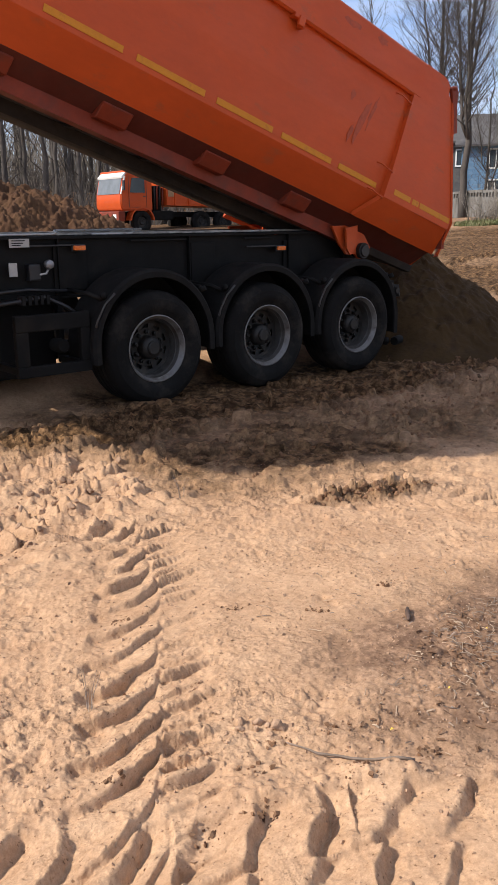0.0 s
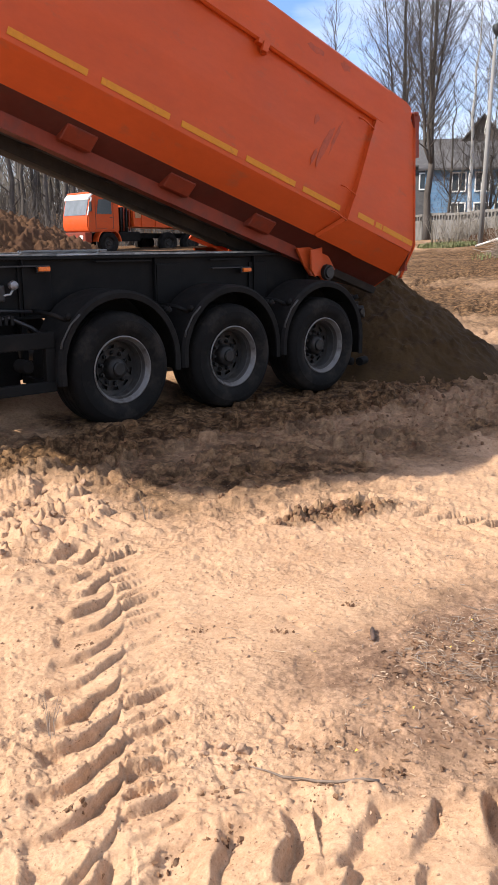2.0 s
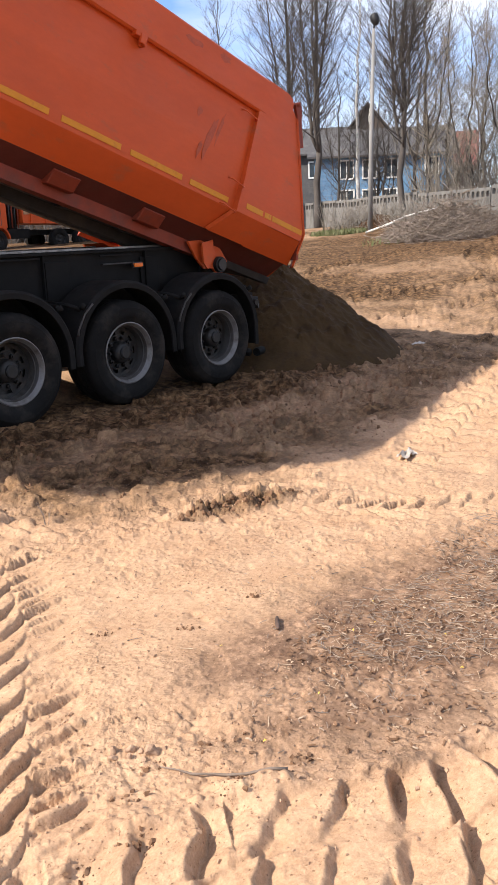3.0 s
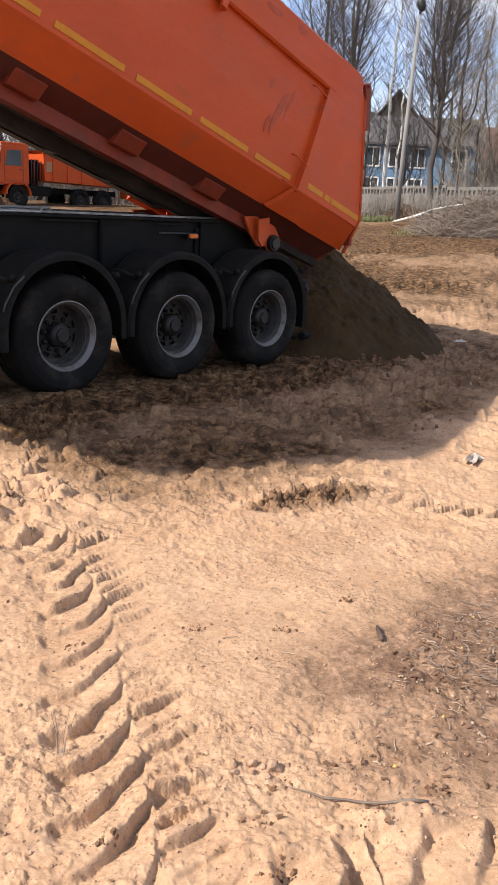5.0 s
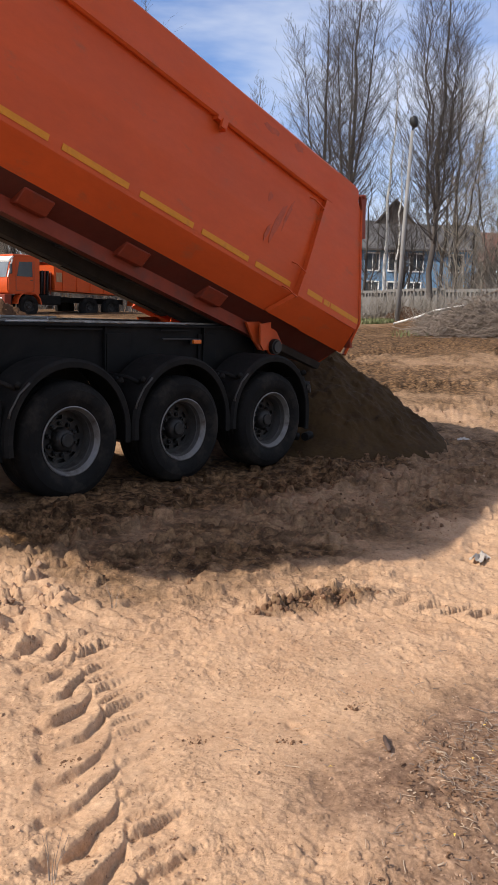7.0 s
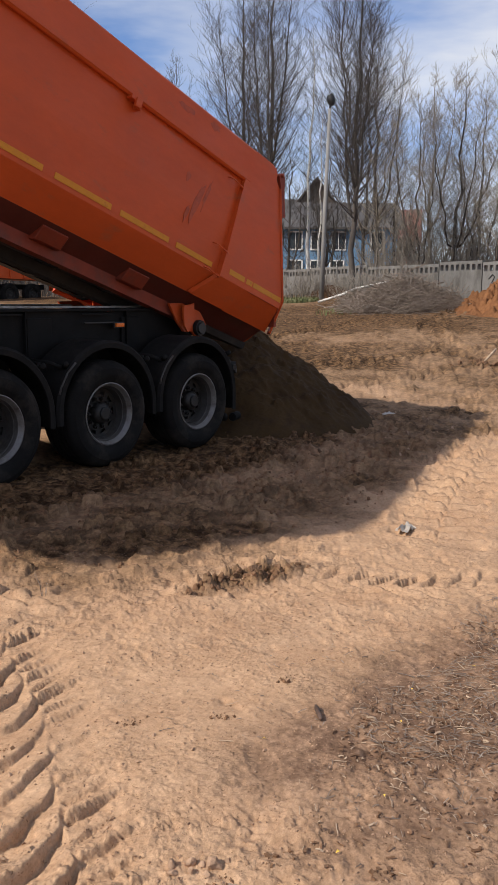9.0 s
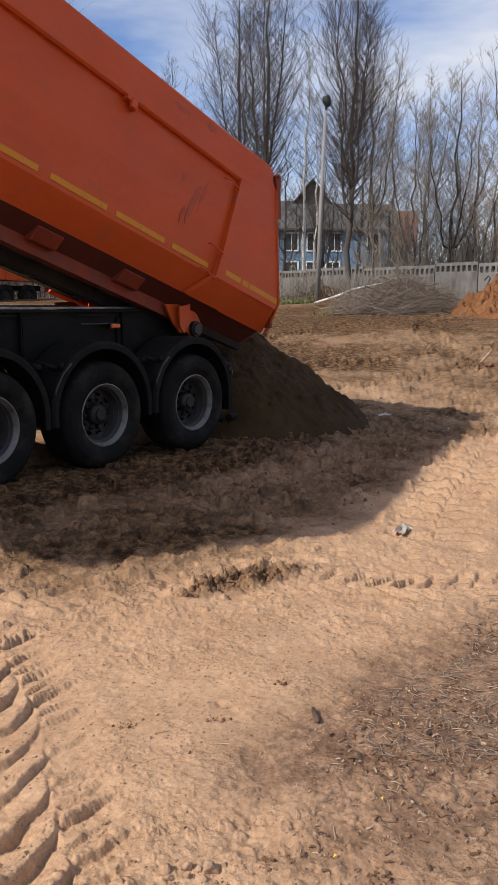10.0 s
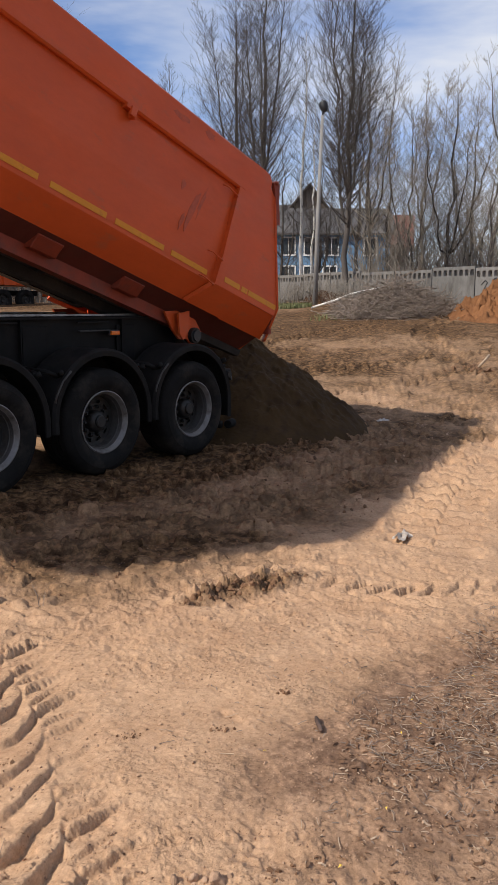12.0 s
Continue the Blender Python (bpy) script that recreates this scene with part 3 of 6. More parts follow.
    z = z + tyre_track(x, y, [(-0.6, -3.65), (0.3, -3.30), (1.3, -3.0), (2.6, -2.65), (4.6, -2.0), (8, -0.4)], 0.66, ((0.35, 0.25), (0.35, 0.25)), 0.12, 0.01, 0.02, sharp=0.25)
    z = z + tyre_track(x, y, [(-3.4, -1.75), (-2.7, -2.35), (-2.2, -2.85), (-1.65, -3.42), (-1.42, -3.82), (-1.05, -4.20), (0.4, -5.2)], 0.42, ((0.9, 0.16), (0.9, 0.16)), 0.022, 0.012, 0.010)
    z = z + tyre_track(x, y, [(-3.6, -2.35), (-2.9, -2.60), (-2.3, -2.75), (-1.2, -2.85), (0.2, -2.95)], 0.40, ((0.9, 0.15), (-0.9, 0.15)), 0.020, 0.010, 0.010)
    z = z + tyre_track(x, y, [(-1.6, -0.75), (0.4, -0.80), (2.6, -0.85), (4.8, -1.1), (8, -1.6)], 0.42, ((0.8, 0.2), (-0.8, 0.2)), 0.085, 0.02, 0.02, sharp=0.2)
    z = z + tyre_track(x, y, [(-1.4, -1.55), (0.6, -1.50), (2.6, -1.75), (5.4, -2.4)], 0.48, ((0.8, 0.2), (-0.8, 0.2)), 0.085, 0.015, 0.018, sharp=0.2)
    z = z + tyre_track(x, y, [(-2.4, -1.7), (-0.6, -2.05), (1.2, -2.2), (3.2, -2.3)], 0.44, ((0.8, 0.18), (-0.8, 0.18)), 0.075, 0.015, 0.018, sharp=0.2)
    z = z + tyre_track(x, y, [(7.5, 3.5), (10, 2.5), (14, 1.2), (20, -1.0)], 0.6, ((0.5, 0.3), (0.5, 0.3)), 0.09, 0.03, 0.05, sharp=0.2)
    z = z + tyre_track(x, y, [(6.0, 1.8), (9, 0.9), (13, -0.6)], 0.6, ((0.5, 0.28), (0.5, 0.28)), 0.08, 0.03, 0.04, sharp=0.2)
    z = z + tyre_track(x, y, [(5.0, 3.2), (8, 5.2), (12, 6.6), (18, 7.0)], 0.6, ((0.5, 0.28), (0.5, 0.28)), 0.08, 0.04, 0.05, sharp=0.2)
    z = z + tyre_track(x, y, [(9.0, -1.2), (13, 2.2), (17, 4.6), (24, 6.5)], 0.7, ((0.5, 0.3), (0.5, 0.3)), 0.09, 0.05, 0.06, sharp=0.2)
    ragged = 0.5 * fbm(x, y, 1.6, 4, 0.6)
    # first two patches: churned earth, painted darker where the trailer's shadow falls
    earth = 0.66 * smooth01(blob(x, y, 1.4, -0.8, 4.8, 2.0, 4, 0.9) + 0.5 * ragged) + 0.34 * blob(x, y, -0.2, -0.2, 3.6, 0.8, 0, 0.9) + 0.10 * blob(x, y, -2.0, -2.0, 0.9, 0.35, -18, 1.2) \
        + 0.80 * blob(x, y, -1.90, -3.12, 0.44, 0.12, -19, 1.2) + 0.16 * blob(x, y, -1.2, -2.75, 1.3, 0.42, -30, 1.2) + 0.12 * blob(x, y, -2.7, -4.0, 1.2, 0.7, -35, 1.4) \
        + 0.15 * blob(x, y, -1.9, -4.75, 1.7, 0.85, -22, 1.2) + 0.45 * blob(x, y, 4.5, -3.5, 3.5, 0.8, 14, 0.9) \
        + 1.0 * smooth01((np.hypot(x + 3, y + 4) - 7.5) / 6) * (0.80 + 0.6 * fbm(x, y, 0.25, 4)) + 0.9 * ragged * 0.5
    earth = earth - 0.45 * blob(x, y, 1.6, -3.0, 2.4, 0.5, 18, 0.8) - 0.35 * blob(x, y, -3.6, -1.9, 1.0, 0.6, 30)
    litter = 0.95 * blob(x, y, -2.35, -4.90, 1.35, 0.46, -22, 0.9) + 0.55 * blob(x, y, -3.45, -5.02, 0.55, 0.22, -38, 0.9) \
        + 0.55 * blob(x, y, -1.5, -4.72, 1.0, 0.40, -25, 1.0) + 0.22 * blob(x, y, -2.95, -4.20, 0.7, 0.35, -30, 1.2) + 0.25 * blob(x, y, -2.7, -2.75, 0.8, 0.25, -30, 1.2) + ragged * 0.45
    nx, ny = len(rings), len(spokes)
    me = bpy.data.meshes.new("ground")
    idx = np.arange(nx * ny).reshape(nx, ny)
    after = np.roll(idx, -1, axis=1)
    quads = np.stack([idx[:-1], idx[1:], after[1:], after[:-1]], -1).reshape(-1, 4)
    quads = np.concatenate([quads, np.stack([idx[0, 0:-2:2], idx[0, 1:-1:2], idx[0, 2::2], np.full(len(idx[0, 2::2]), idx[0, 0])], -1)[1:-1]])
    me.vertices.add(nx * ny)
    me.vertices.foreach_set("co", np.stack([x, y, z], 1).ravel().astype(np.float32))
    me.loops.add(quads.size)
    me.loops.foreach_set("vertex_index", quads.ravel().astype(np.int32))
    me.polygons.add(len(quads))
    me.polygons.foreach_set("loop_start", np.arange(0, quads.size, 4, dtype=np.int32))
    me.polygons.foreach_set("use_smooth", np.ones(len(quads), bool))
    me.update(calc_edges=True)
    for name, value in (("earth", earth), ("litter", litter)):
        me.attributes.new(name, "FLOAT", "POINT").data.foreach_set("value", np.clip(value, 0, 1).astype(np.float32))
    ob = new("ground", me)
    me.materials.append(GROUND)
    tagged(ob, "trodden pale sand with tyre prints, dark earth and painted trailer shade", "ground", kind="structure")
    return rings, spokes, z.reshape(nx, ny)


SHEET = build_ground()


def surf(x, y):
    """The height of the sheet itself, with its relief."""
    rings, spokes, z = SHEET
    r, turn = math.hypot(x - SHEET_X, y - SHEET_Y), (math.degrees(math.atan2(y - SHEET_Y, x - SHEET_X)) - 6.0) % 360 + 6.0
    i, j = int(np.clip(np.searchsorted(rings, r) - 1, 0, len(rings) - 2)), int(np.clip(np.searchsorted(spokes, turn) - 1, 0, len(spokes) - 2))
    a, b = (r - rings[i]) / (rings[i + 1] - rings[i]), (turn - spokes[j]) / (spokes[j + 1] - spokes[j])
    return float((z[i, j] * (1 - a) + z[i + 1, j] * a) * (1 - b) + (z[i, j + 1] * (1 - a) + z[i + 1, j + 1] * a) * b)


# ---- the tipping semi-trailer ----
TIP = 17.8                       # degrees by which its body is raised
trailer = thing("semi_trailer", "orange tipping semi-trailer with raised body on black chassis", "trailer")


def wheel(x, y, flip, owner):
    """Rim, tyre, hub and ten nuts; the outer flange stands at y."""
    if owner is None:
        bm = bmesh.new()
        lathe(bm, [(0.300, 0.000), (0.303, -0.010), (0.294, -0.014), (0.284, -0.004), (0.277, 0.020), (0.268, 0.028), (0.268, 0.034), (0.296, 0.030)], 64)
        rim = part("wheel", bm, RIM, trailer, "grey steel rim on dusty black tyre", True)
        bm = bmesh.new()
        lathe(bm, [(0.100, 0.160), (0.176, 0.156), (0.180, 0.172), (0.100, 0.175)], 40)
        lathe(bm, [(0.210, 0.163), (0.246, 0.158), (0.246, 0.172), (0.212, 0.176)], 40)
        for k in range(10):
            prism(bm, [(0.172, -0.026), (0.214, -0.030), (0.214, 0.030), (0.172, 0.026)], 0.160, 0.175, "y", Matrix.Rotation(2 * math.pi * (k + 0.5) / 10, 4, "Y"))
        part("wheel_disc", bm, WHEEL_DISC, rim, "dirty dark wheel disc", True)
        bm = bmesh.new()
        lathe(bm, [(0.268, 0.035), (0.262, 0.045), (0.258, 0.070), (0.252, 0.074), (0.250, 0.150), (0.240, 0.172), (0.226, 0.176), (0.226, 0.188), (0.250, 0.192), (0.268, 0.165), (0.275, 0.34), (0.296, 0.36), (0.296, 0.040)], 64)
        part("rim_barrel", bm, BARREL, rim, "soiled grey inner rim", True)
        bm = bmesh.new()
        prof = [(0.296, 0.004), (0.312, -0.010), (0.345, -0.020), (0.352, -0.027), (0.395, -0.034), (0.440, -0.030), (0.446, -0.024), (0.475, -0.012),
                (0.500, 0.012), (0.508, 0.030)]
        for g in (0.085, 0.150, 0.215, 0.280):
            prof += [(0.515, g - 0.022), (0.515, g - 0.007), (0.500, g - 0.004), (0.500, g + 0.004), (0.515, g + 0.007)]
        prof += [(0.515, 0.325), (0.505, 0.350), (0.440, 0.385), (0.330, 0.375), (0.296, 0.355)]
        lathe(bm, prof, 72)
        part("tyre", bm, RUBBER, rim, smooth=True)
        bm = bmesh.new()
        lathe(bm, [(0.0, 0.040), (0.052, 0.040), (0.062, 0.048), (0.064, 0.062), (0.085, 0.070), (0.104, 0.095), (0.112, 0.185), (0.0, 0.185)], 32, False)
        part("hub", bm, WHEEL_DISC, rim, "dirty grey hub", True)
        bm = bmesh.new()
        lathe(bm, [(0.0, 0.205), (0.225, 0.205), (0.225, 0.34), (0.0, 0.34)], 32, False)
        part("brake_drum", bm, BLACK, rim, smooth=True)
        first = None
        for k in range(10):
            a = 2 * math.pi * k / 10
            m = Matrix.Rotation(a, 4, "Y") @ Matrix.Translation((0.140, 0, 0))
            if first is None:
                bm = bmesh.new()
                lathe(bm, [(0.0, 0.112), (0.012, 0.112), (0.014, 0.124), (0.020, 0.126), (0.022, 0.162), (0.0, 0.162)], 8, False)
                first = part("lug_nut", bm, WHEEL_DISC, rim)
                first.matrix_basis = m
            else:
                shared("lug_nut", first, rim, m)
    else:
        rim = new("wheel", owner.data)
        rim.parent = trailer
        tagged(rim, "grey steel rim on dusty black tyre")
        for c in owner.children:
            shared(c.name.split(".")[0], c, rim, c.matrix_basis.copy())
    rim.matrix_basis = pose(x, y, 0.500, 0, 17.0 * x, 180 if flip else 0)
    return rim


first_wheel = None
for ax in (-1.31, 0.0, 1.31):
    w = wheel(ax, 0.0, False, first_wheel)
    first_wheel = first_wheel or w
for ax in (-1.31, 0.0, 1.31):
    wheel(ax, 2.50, True, first_wheel)

# axles and chassis rails
for ax in (-1.31, 0.0, 1.31):
    tube("axle", [(ax, 0.15, 0.5), (ax, 2.35, 0.5)], 0.075, CHASSIS, trailer, 12)
    bm = bmesh.new()
    box(bm, (ax - 0.34, 0.56, 0.58), (ax + 0.34, 0.68, 0.68), 0.012)
    box(bm, (ax - 0.16, 0.54, 0.50), (ax + 0.10, 0.70, 0.96), 0.015)
    part("suspension_arm", bm, CHASSIS, trailer)
    bm = bmesh.new()
    lathe(bm, [(0.0, -0.02), (0.11, -0.02), (0.13, 0.03), (0.10, 0.10), (0.13, 0.17), (0.11, 0.22), (0.0, 0.22)], 20, False,
          Matrix.Translation((ax + 0.38, 0.62, 0.70)) @ Matrix.Rotation(radians(90), 4, "X"))
    part("air_spring", bm, RUBBER, trailer, smooth=True)

for ax in (-0.655, 0.655):
    bm = bmesh.new()
    lathe(bm, [(0.0, 0.50), (0.08, 0.505), (0.14, 0.53), (0.165, 0.58), (0.165, 1.92), (0.14, 1.97), (0.08, 1.995), (0.0, 2.0)], 20, False, Matrix.Translation((ax, 0, 0.43)))
    part("air_reservoir", bm, CHASSIS, trailer, smooth=True)
for y0 in (0.46, 1.86):
    bm = bmesh.new()
    # web with a deeper middle, top and bottom flange
    prism(bm, [(-9.6, 1.46), (-9.6, 1.10), (-2.9, 0.98), (1.62, 0.98), (1.80, 1.12), (1.80, 1.46)], y0 + 0.05, y0 + 0.066)
    box(bm, (-9.6, y0, 1.462), (1.82, y0 + 0.18, 1.486), 0.004)
    prism(bm, [(-9.6, 1.10), (-9.6, 1.08), (-2.9, 0.96), (1.62, 0.96), (1.62, 0.98), (-2.9, 0.98)], y0, y0 + 0.16)
    rail = part("chassis_rail", bm, CHASSIS, trailer)
    for k, x in enumerate((-5.2, -3.7, -1.98, -0.58, 0.72, 1.55)):
        bm = bmesh.new()
        box(bm, (x - 0.006, y0 + 0.004, 0.985), (x + 0.006, y0 + 0.05, 1.46))
        part("stiffener", bm, CHASSIS, rail)
for x in (-9.0, -6.8, -4.6, -2.9, -0.66, 0.66, 1.7):
    bm = bmesh.new()
    box(bm, (x - 0.05, 0.53, 1.12), (x + 0.05, 1.92, 1.34), 0.006)
    part("cross_member", bm, CHASSIS, trailer)
# strips with sunlight in their pale colour, and pipes, on top of the rails
bm = bmesh.new()
box(bm, (-9.4, 0.62, 1.490), (1.2, 0.70, 1.512), 0.004)
part("rest_strip", bm, CHASSIS_TOP, trailer, "pale strip on the rail with sunlight painted in")
bm = bmesh.new()
box(bm, (-9.4, 1.86, 1.490), (1.2, 1.94, 1.512), 0.004)
part("rest_strip", bm, CHASSIS_TOP, trailer, "pale strip on the rail with sunlight painted in")
tube("air_pipe", [(-3.4, 0.50, 1.50), (-2.0, 0.50, 1.503), (-1.97, 0.50, 1.52), (-1.95, 0.58, 1.53), (-1.0, 0.66, 1.535)], 0.011, GALV, trailer, 6)
tube("air_pipe", [(-1.62, 0.50, 1.497), (-1.2, 0.52, 1.50), (-1.15, 0.55, 1.53)], 0.010, GALV, trailer, 6)
# panels, lamps and plates on the rail's side
for x, dz in ((-1.80, -0.008), (0.57, -0.070)):
    bm = bmesh.new()
    box(bm, (x - 0.055, 0.405, 1.372 + dz), (x + 0.055, 0.432, 1.412 + dz), 0.006)
    lamp = part("side_marker", bm, AMBER, trailer, "amber side reflector")
    bm = bmesh.new()
    box(bm, (x - 0.065, 0.432, 1.362 + dz), (x + 0.065, 0.452, 1.422 + dz), 0.004)
    box(bm, (x - 0.45, 0.440, 1.412 + dz), (x - 0.03, 0.475, 1.424 + dz))
    box(bm, (x - 0.015, 0.45, 1.37 + dz), (x + 0.015, 0.52, 1.41 + dz))
    part("backing", bm, BLACK, lamp)
for lo, hi in (((-2.43, 0.452, 1.400), (-2.25, 0.458, 1.470)), ((-2.45, 0.440, 1.165), (-2.38, 0.458, 1.275))):
    bm = bmesh.new()
    box(bm, lo, hi, 0.002)
    part("plate", bm, LABEL_WHITE, trailer, "faded white marking plate")
for k, z in enumerate((1.455, 1.435, 1.418)):
    bm = bmesh.new()
    box(bm, (-2.41, 0.4495, z - 0.004), (-2.29 - 0.02 * k, 0.4515, z + 0.004))
    part("print_bar", bm, CHASSIS, trailer, "dark bar of small print")
bm = bmesh.new()
lathe(bm, [(0.0, -0.04), (0.020, -0.04), (0.036, -0.028), (0.042, 0.0), (0.034, 0.03), (0.0, 0.03)], 20, False, Matrix.Translation((-2.10, 0.42, 1.255)))
valve = part("brake_valve", bm, HYDRAULIC, trailer, "grey round air valve", True)
tube("hose", [(-2.10, 0.43, 1.22), (-2.13, 0.42, 1.18), (-2.19, 0.44, 1.17), (-2.24, 0.50, 1.19)], 0.010, GALV, valve, 6)
bm = bmesh.new()
box(bm, (-2.28, 0.43, 1.12), (-2.17, 0.51, 1.26), 0.015)
part("valve_body", bm, BLACK, valve)
for x0, x1 in ((-2.02, -1.70), (-0.55, -0.26), (0.66, 0.92)):
    bm = bmesh.new()
    box(bm, (x0, 0.485, 1.02), (x1, 0.505, 1.40), 0.006)
    part("gusset_plate", bm, CHASSIS, trailer)
for x0, x1, z in ((-1.25, -0.62, 1.436), (0.10, 0.52, 1.432)):
    bm = bmesh.new()
    box(bm, (x0, 0.455, z - 0.007), (x1, 0.475, z + 0.007), 0.003)
    part("edge_strip", bm, FENDER, trailer)

# guard frame ahead of the first wheel; added dark box behind hides sunlit ground
bm = bmesh.new()
outer, inner = (-2.62, -1.95, 0.375, 0.880), (-2.51, -2.04, 0.465, 0.745)
for lo, hi in (((outer[0], 0.04, outer[2]), (outer[1], 0.10, inner[2])), ((outer[0], 0.04, inner[3]), (outer[1], 0.10, outer[3])),
               ((outer[0], 0.042, inner[2]), (inner[0], 0.098, inner[3])), ((inner[1], 0.042, inner[2]), (outer[1], 0.098, inner[3]))):
    box(bm, lo, hi, 0.008)
guard = part("guard_frame", bm, CHASSIS, trailer, "black steel side guard frame")
for x in (-2.58, -1.99):
    bm = bmesh.new()
    box(bm, (x - 0.03, 0.10, 0.40), (x + 0.03, 0.52, 0.46), 0.006)
    box(bm, (x - 0.025, 0.48, 0.44), (x + 0.025, 0.54, 1.05), 0.006)
    part("bracket", bm, CHASSIS, guard)
bm = bmesh.new()
box(bm, (-2.80, 0.62, 0.27), (-1.98, 1.80, 1.06), 0.03)
part("air_tank_housing", bm, CHASSIS, trailer)
bm = bmesh.new()
lathe(bm, [(0.0, 0.20), (0.05, 0.20), (0.06, 0.22), (0.06, 0.36), (0.0, 0.36)], 16, False, Matrix.Translation((-2.12, 0.0, 0.58)))
part("drain_valve", bm, FENDER, trailer, smooth=True)
for k in range(5):
    bm = bmesh.new()
    box(bm, (-2.42 + 0.055 * k, 0.30, 0.93), (-2.39 + 0.055 * k, 0.40, 1.01), 0.006)
    part("pipe_union", bm, FENDER, trailer)
tube("hose", [(-2.6, 0.35, 0.95), (-2.2, 0.33, 0.99), (-2.02, 0.3, 0.9), (-1.96, 0.25, 0.84)], 0.018, BLACK, trailer, 8)
tube("hose", [(-2.7, 0.45, 1.03), (-2.3, 0.44, 1.05), (-1.9, 0.44, 1.02)], 0.015, BLACK, trailer, 8)


# unseen boards and boxes further forward, added to shade the ground; unseen landing legs
for z0 in (0.44, 0.72):
    bm = bmesh.new()
    box(bm, (-7.2, 0.05, z0), (-2.95, 0.08, z0 + 0.17), 0.006)
    part("side_guard_board", bm, CHASSIS, trailer)
for x in (-6.9, -5.6, -4.3, -3.2):
    bm = bmesh.new()
    box(bm, (x - 0.03, 0.08, 0.42), (x + 0.03, 0.14, 1.0), 0.006)
    box(bm, (x - 0.03, 0.10, 0.94), (x + 0.03, 0.52, 1.0), 0.006)
    part("side_guard_post", bm, CHASSIS, trailer)
for lo, hi in (((-4.35, 0.42, 0.42), (-3.30, 1.05, 1.02)), ((-4.20, 1.45, 0.42), (-3.10, 2.25, 1.02))):
    bm = bmesh.new()
    box(bm, lo, hi, 0.03)
    part("stowage_box", bm, CHASSIS, trailer)
for y0 in (0.62, 1.80):
    bm = bmesh.new()
    box(bm, (-6.6, y0, 0.05), (-6.48, y0 + 0.12, 1.1), 0.01)
    box(bm, (-6.68, y0 - 0.08, 0.0), (-6.40, y0 + 0.20, 0.05), 0.01)
    part("landing_leg", bm, CHASSIS, trailer)


def fender(ax, first, last):
    """A half-round mudguard with a rolled edge and straight skirts."""
    R, yo, yi = 0.640, -0.015, 0.42
    path = []
    for k in range(25):
        a = math.pi * k / 24
        path.append((ax - R * math.cos(a), 0.550 + R * math.sin(a)))
    low_a, low_b = (0.42 if first else 0.45), (0.36 if last else 0.44)
    path = [(ax - R + 0.005, low_a)] + path + [(ax + R, low_b)]
    bm = bmesh.new()
    rows = []
    n = len(path)
    for i, (px, pz) in enumerate(path):
        dx, dz = px - ax, max(pz - 0.55, 0.0)
        L = math.hypot(dx, dz) or 1
        nx, nz = dx / L, dz / L
        rows.append([bm.verts.new((px + nx * o, yy, pz + nz * o)) for yy, o in
                     ((yo + 0.004, -0.062), (yo - 0.010, -0.058), (yo - 0.014, -0.012), (yo + 0.012, 0.012), (yi, 0.014), (yi, 0.004), (yo + 0.020, 0.000), (yo + 0.008, -0.050))])
    for i in range(n - 1):
        for k in range(8):
            j = (k + 1) % 8
            bm.faces.new((rows[i][k], rows[i][j], rows[i + 1][j], rows[i + 1][k]))
    bm.faces.new(rows[0])
    bm.faces.new(rows[-1][::-1])
    f = part("mudguard", bm, FENDER, trailer, "dusty black plastic mudguard", True)
    # added dark plate, blocks the sunlit ground seen above the tyre
    bm = bmesh.new()
    prism(bm, [(ax + 0.632 * math.cos(radians(15 + 10 * k)), 0.55 + 0.632 * math.sin(radians(15 + 10 * k))) for k in range(16)], 0.396, 0.404)
    part("splash_panel", bm, FENDER, f)
    for side in (-1, 1):
        x = ax + side * 0.50
        z = 0.52 + 0.43
        tube("stay", [(x, 0.06, z + 0.01), (x + side * 0.09, 0.12, z + 0.06), (x + side * 0.10, 0.46, z + 0.08)], 0.019, FENDER, f, 8)
        tube("clamp", [(x + side * 0.035, -0.02, z + 0.06), (x + side * 0.01, 0.03, z + 0.035)], 0.026, FENDER, f, 8)
    # pale worn edge rod beside the leading skirt
    tube("edge_rod", [(ax - 0.43, -0.03, 1.015), (ax - 0.53, -0.035, 0.93), (ax - 0.61, -0.035, 0.80), (ax - 0.625, -0.03, 0.74)], [0.010, 0.008, 0.008, 0.011], BARREL, f, 6)
    return f


fender(-1.31, True, False)
fender(0.0, False, False)
fender(1.31, False, True)
# rear end: bumper stub, lamp bracket, couplings
bm = bmesh.new()
lathe(bm, [(0.0, 0.0), (0.045, 0.0), (0.05, 0.01), (0.05, 0.18), (0.0, 0.18)], 16, False, pose(2.02, 0.08, 0.245, 0, 0, -70))
part("bumper_bar_end", bm, CHASSIS, trailer, smooth=True)
tube("bumper_bar", [(1.94, 0.12, 0.25), (1.94, 2.38, 0.25)], 0.045, CHASSIS, trailer, 10)
for y0 in (0.7, 1.75):
    bm = bmesh.new()
    box(bm, (1.74, y0, 0.25), (1.82, y0 + 0.06, 1.15), 0.008)
    part("bumper_post", bm, CHASSIS, trailer)
for k, (dx, dy, dz) in enumerate(((0, 0, 0), (0.05, -0.03, 0.06), (0.02, 0.02, 0.11), (0.09, -0.02, 0.02), (0.10, 0.0, 0.09))):
    bm = bmesh.new()
    lathe(bm, [(0.0, 0.0), (0.030, 0.0), (0.034, 0.012), (0.034, 0.07), (0.0, 0.07)], 12, False, pose(2.02 + dx, 0.12 + dy, 0.76 + dz, 0, 0, -35 + 20 * k))
    part("air_coupling", bm, WHEEL_DISC, trailer, smooth=True)
bm = bmesh.new()
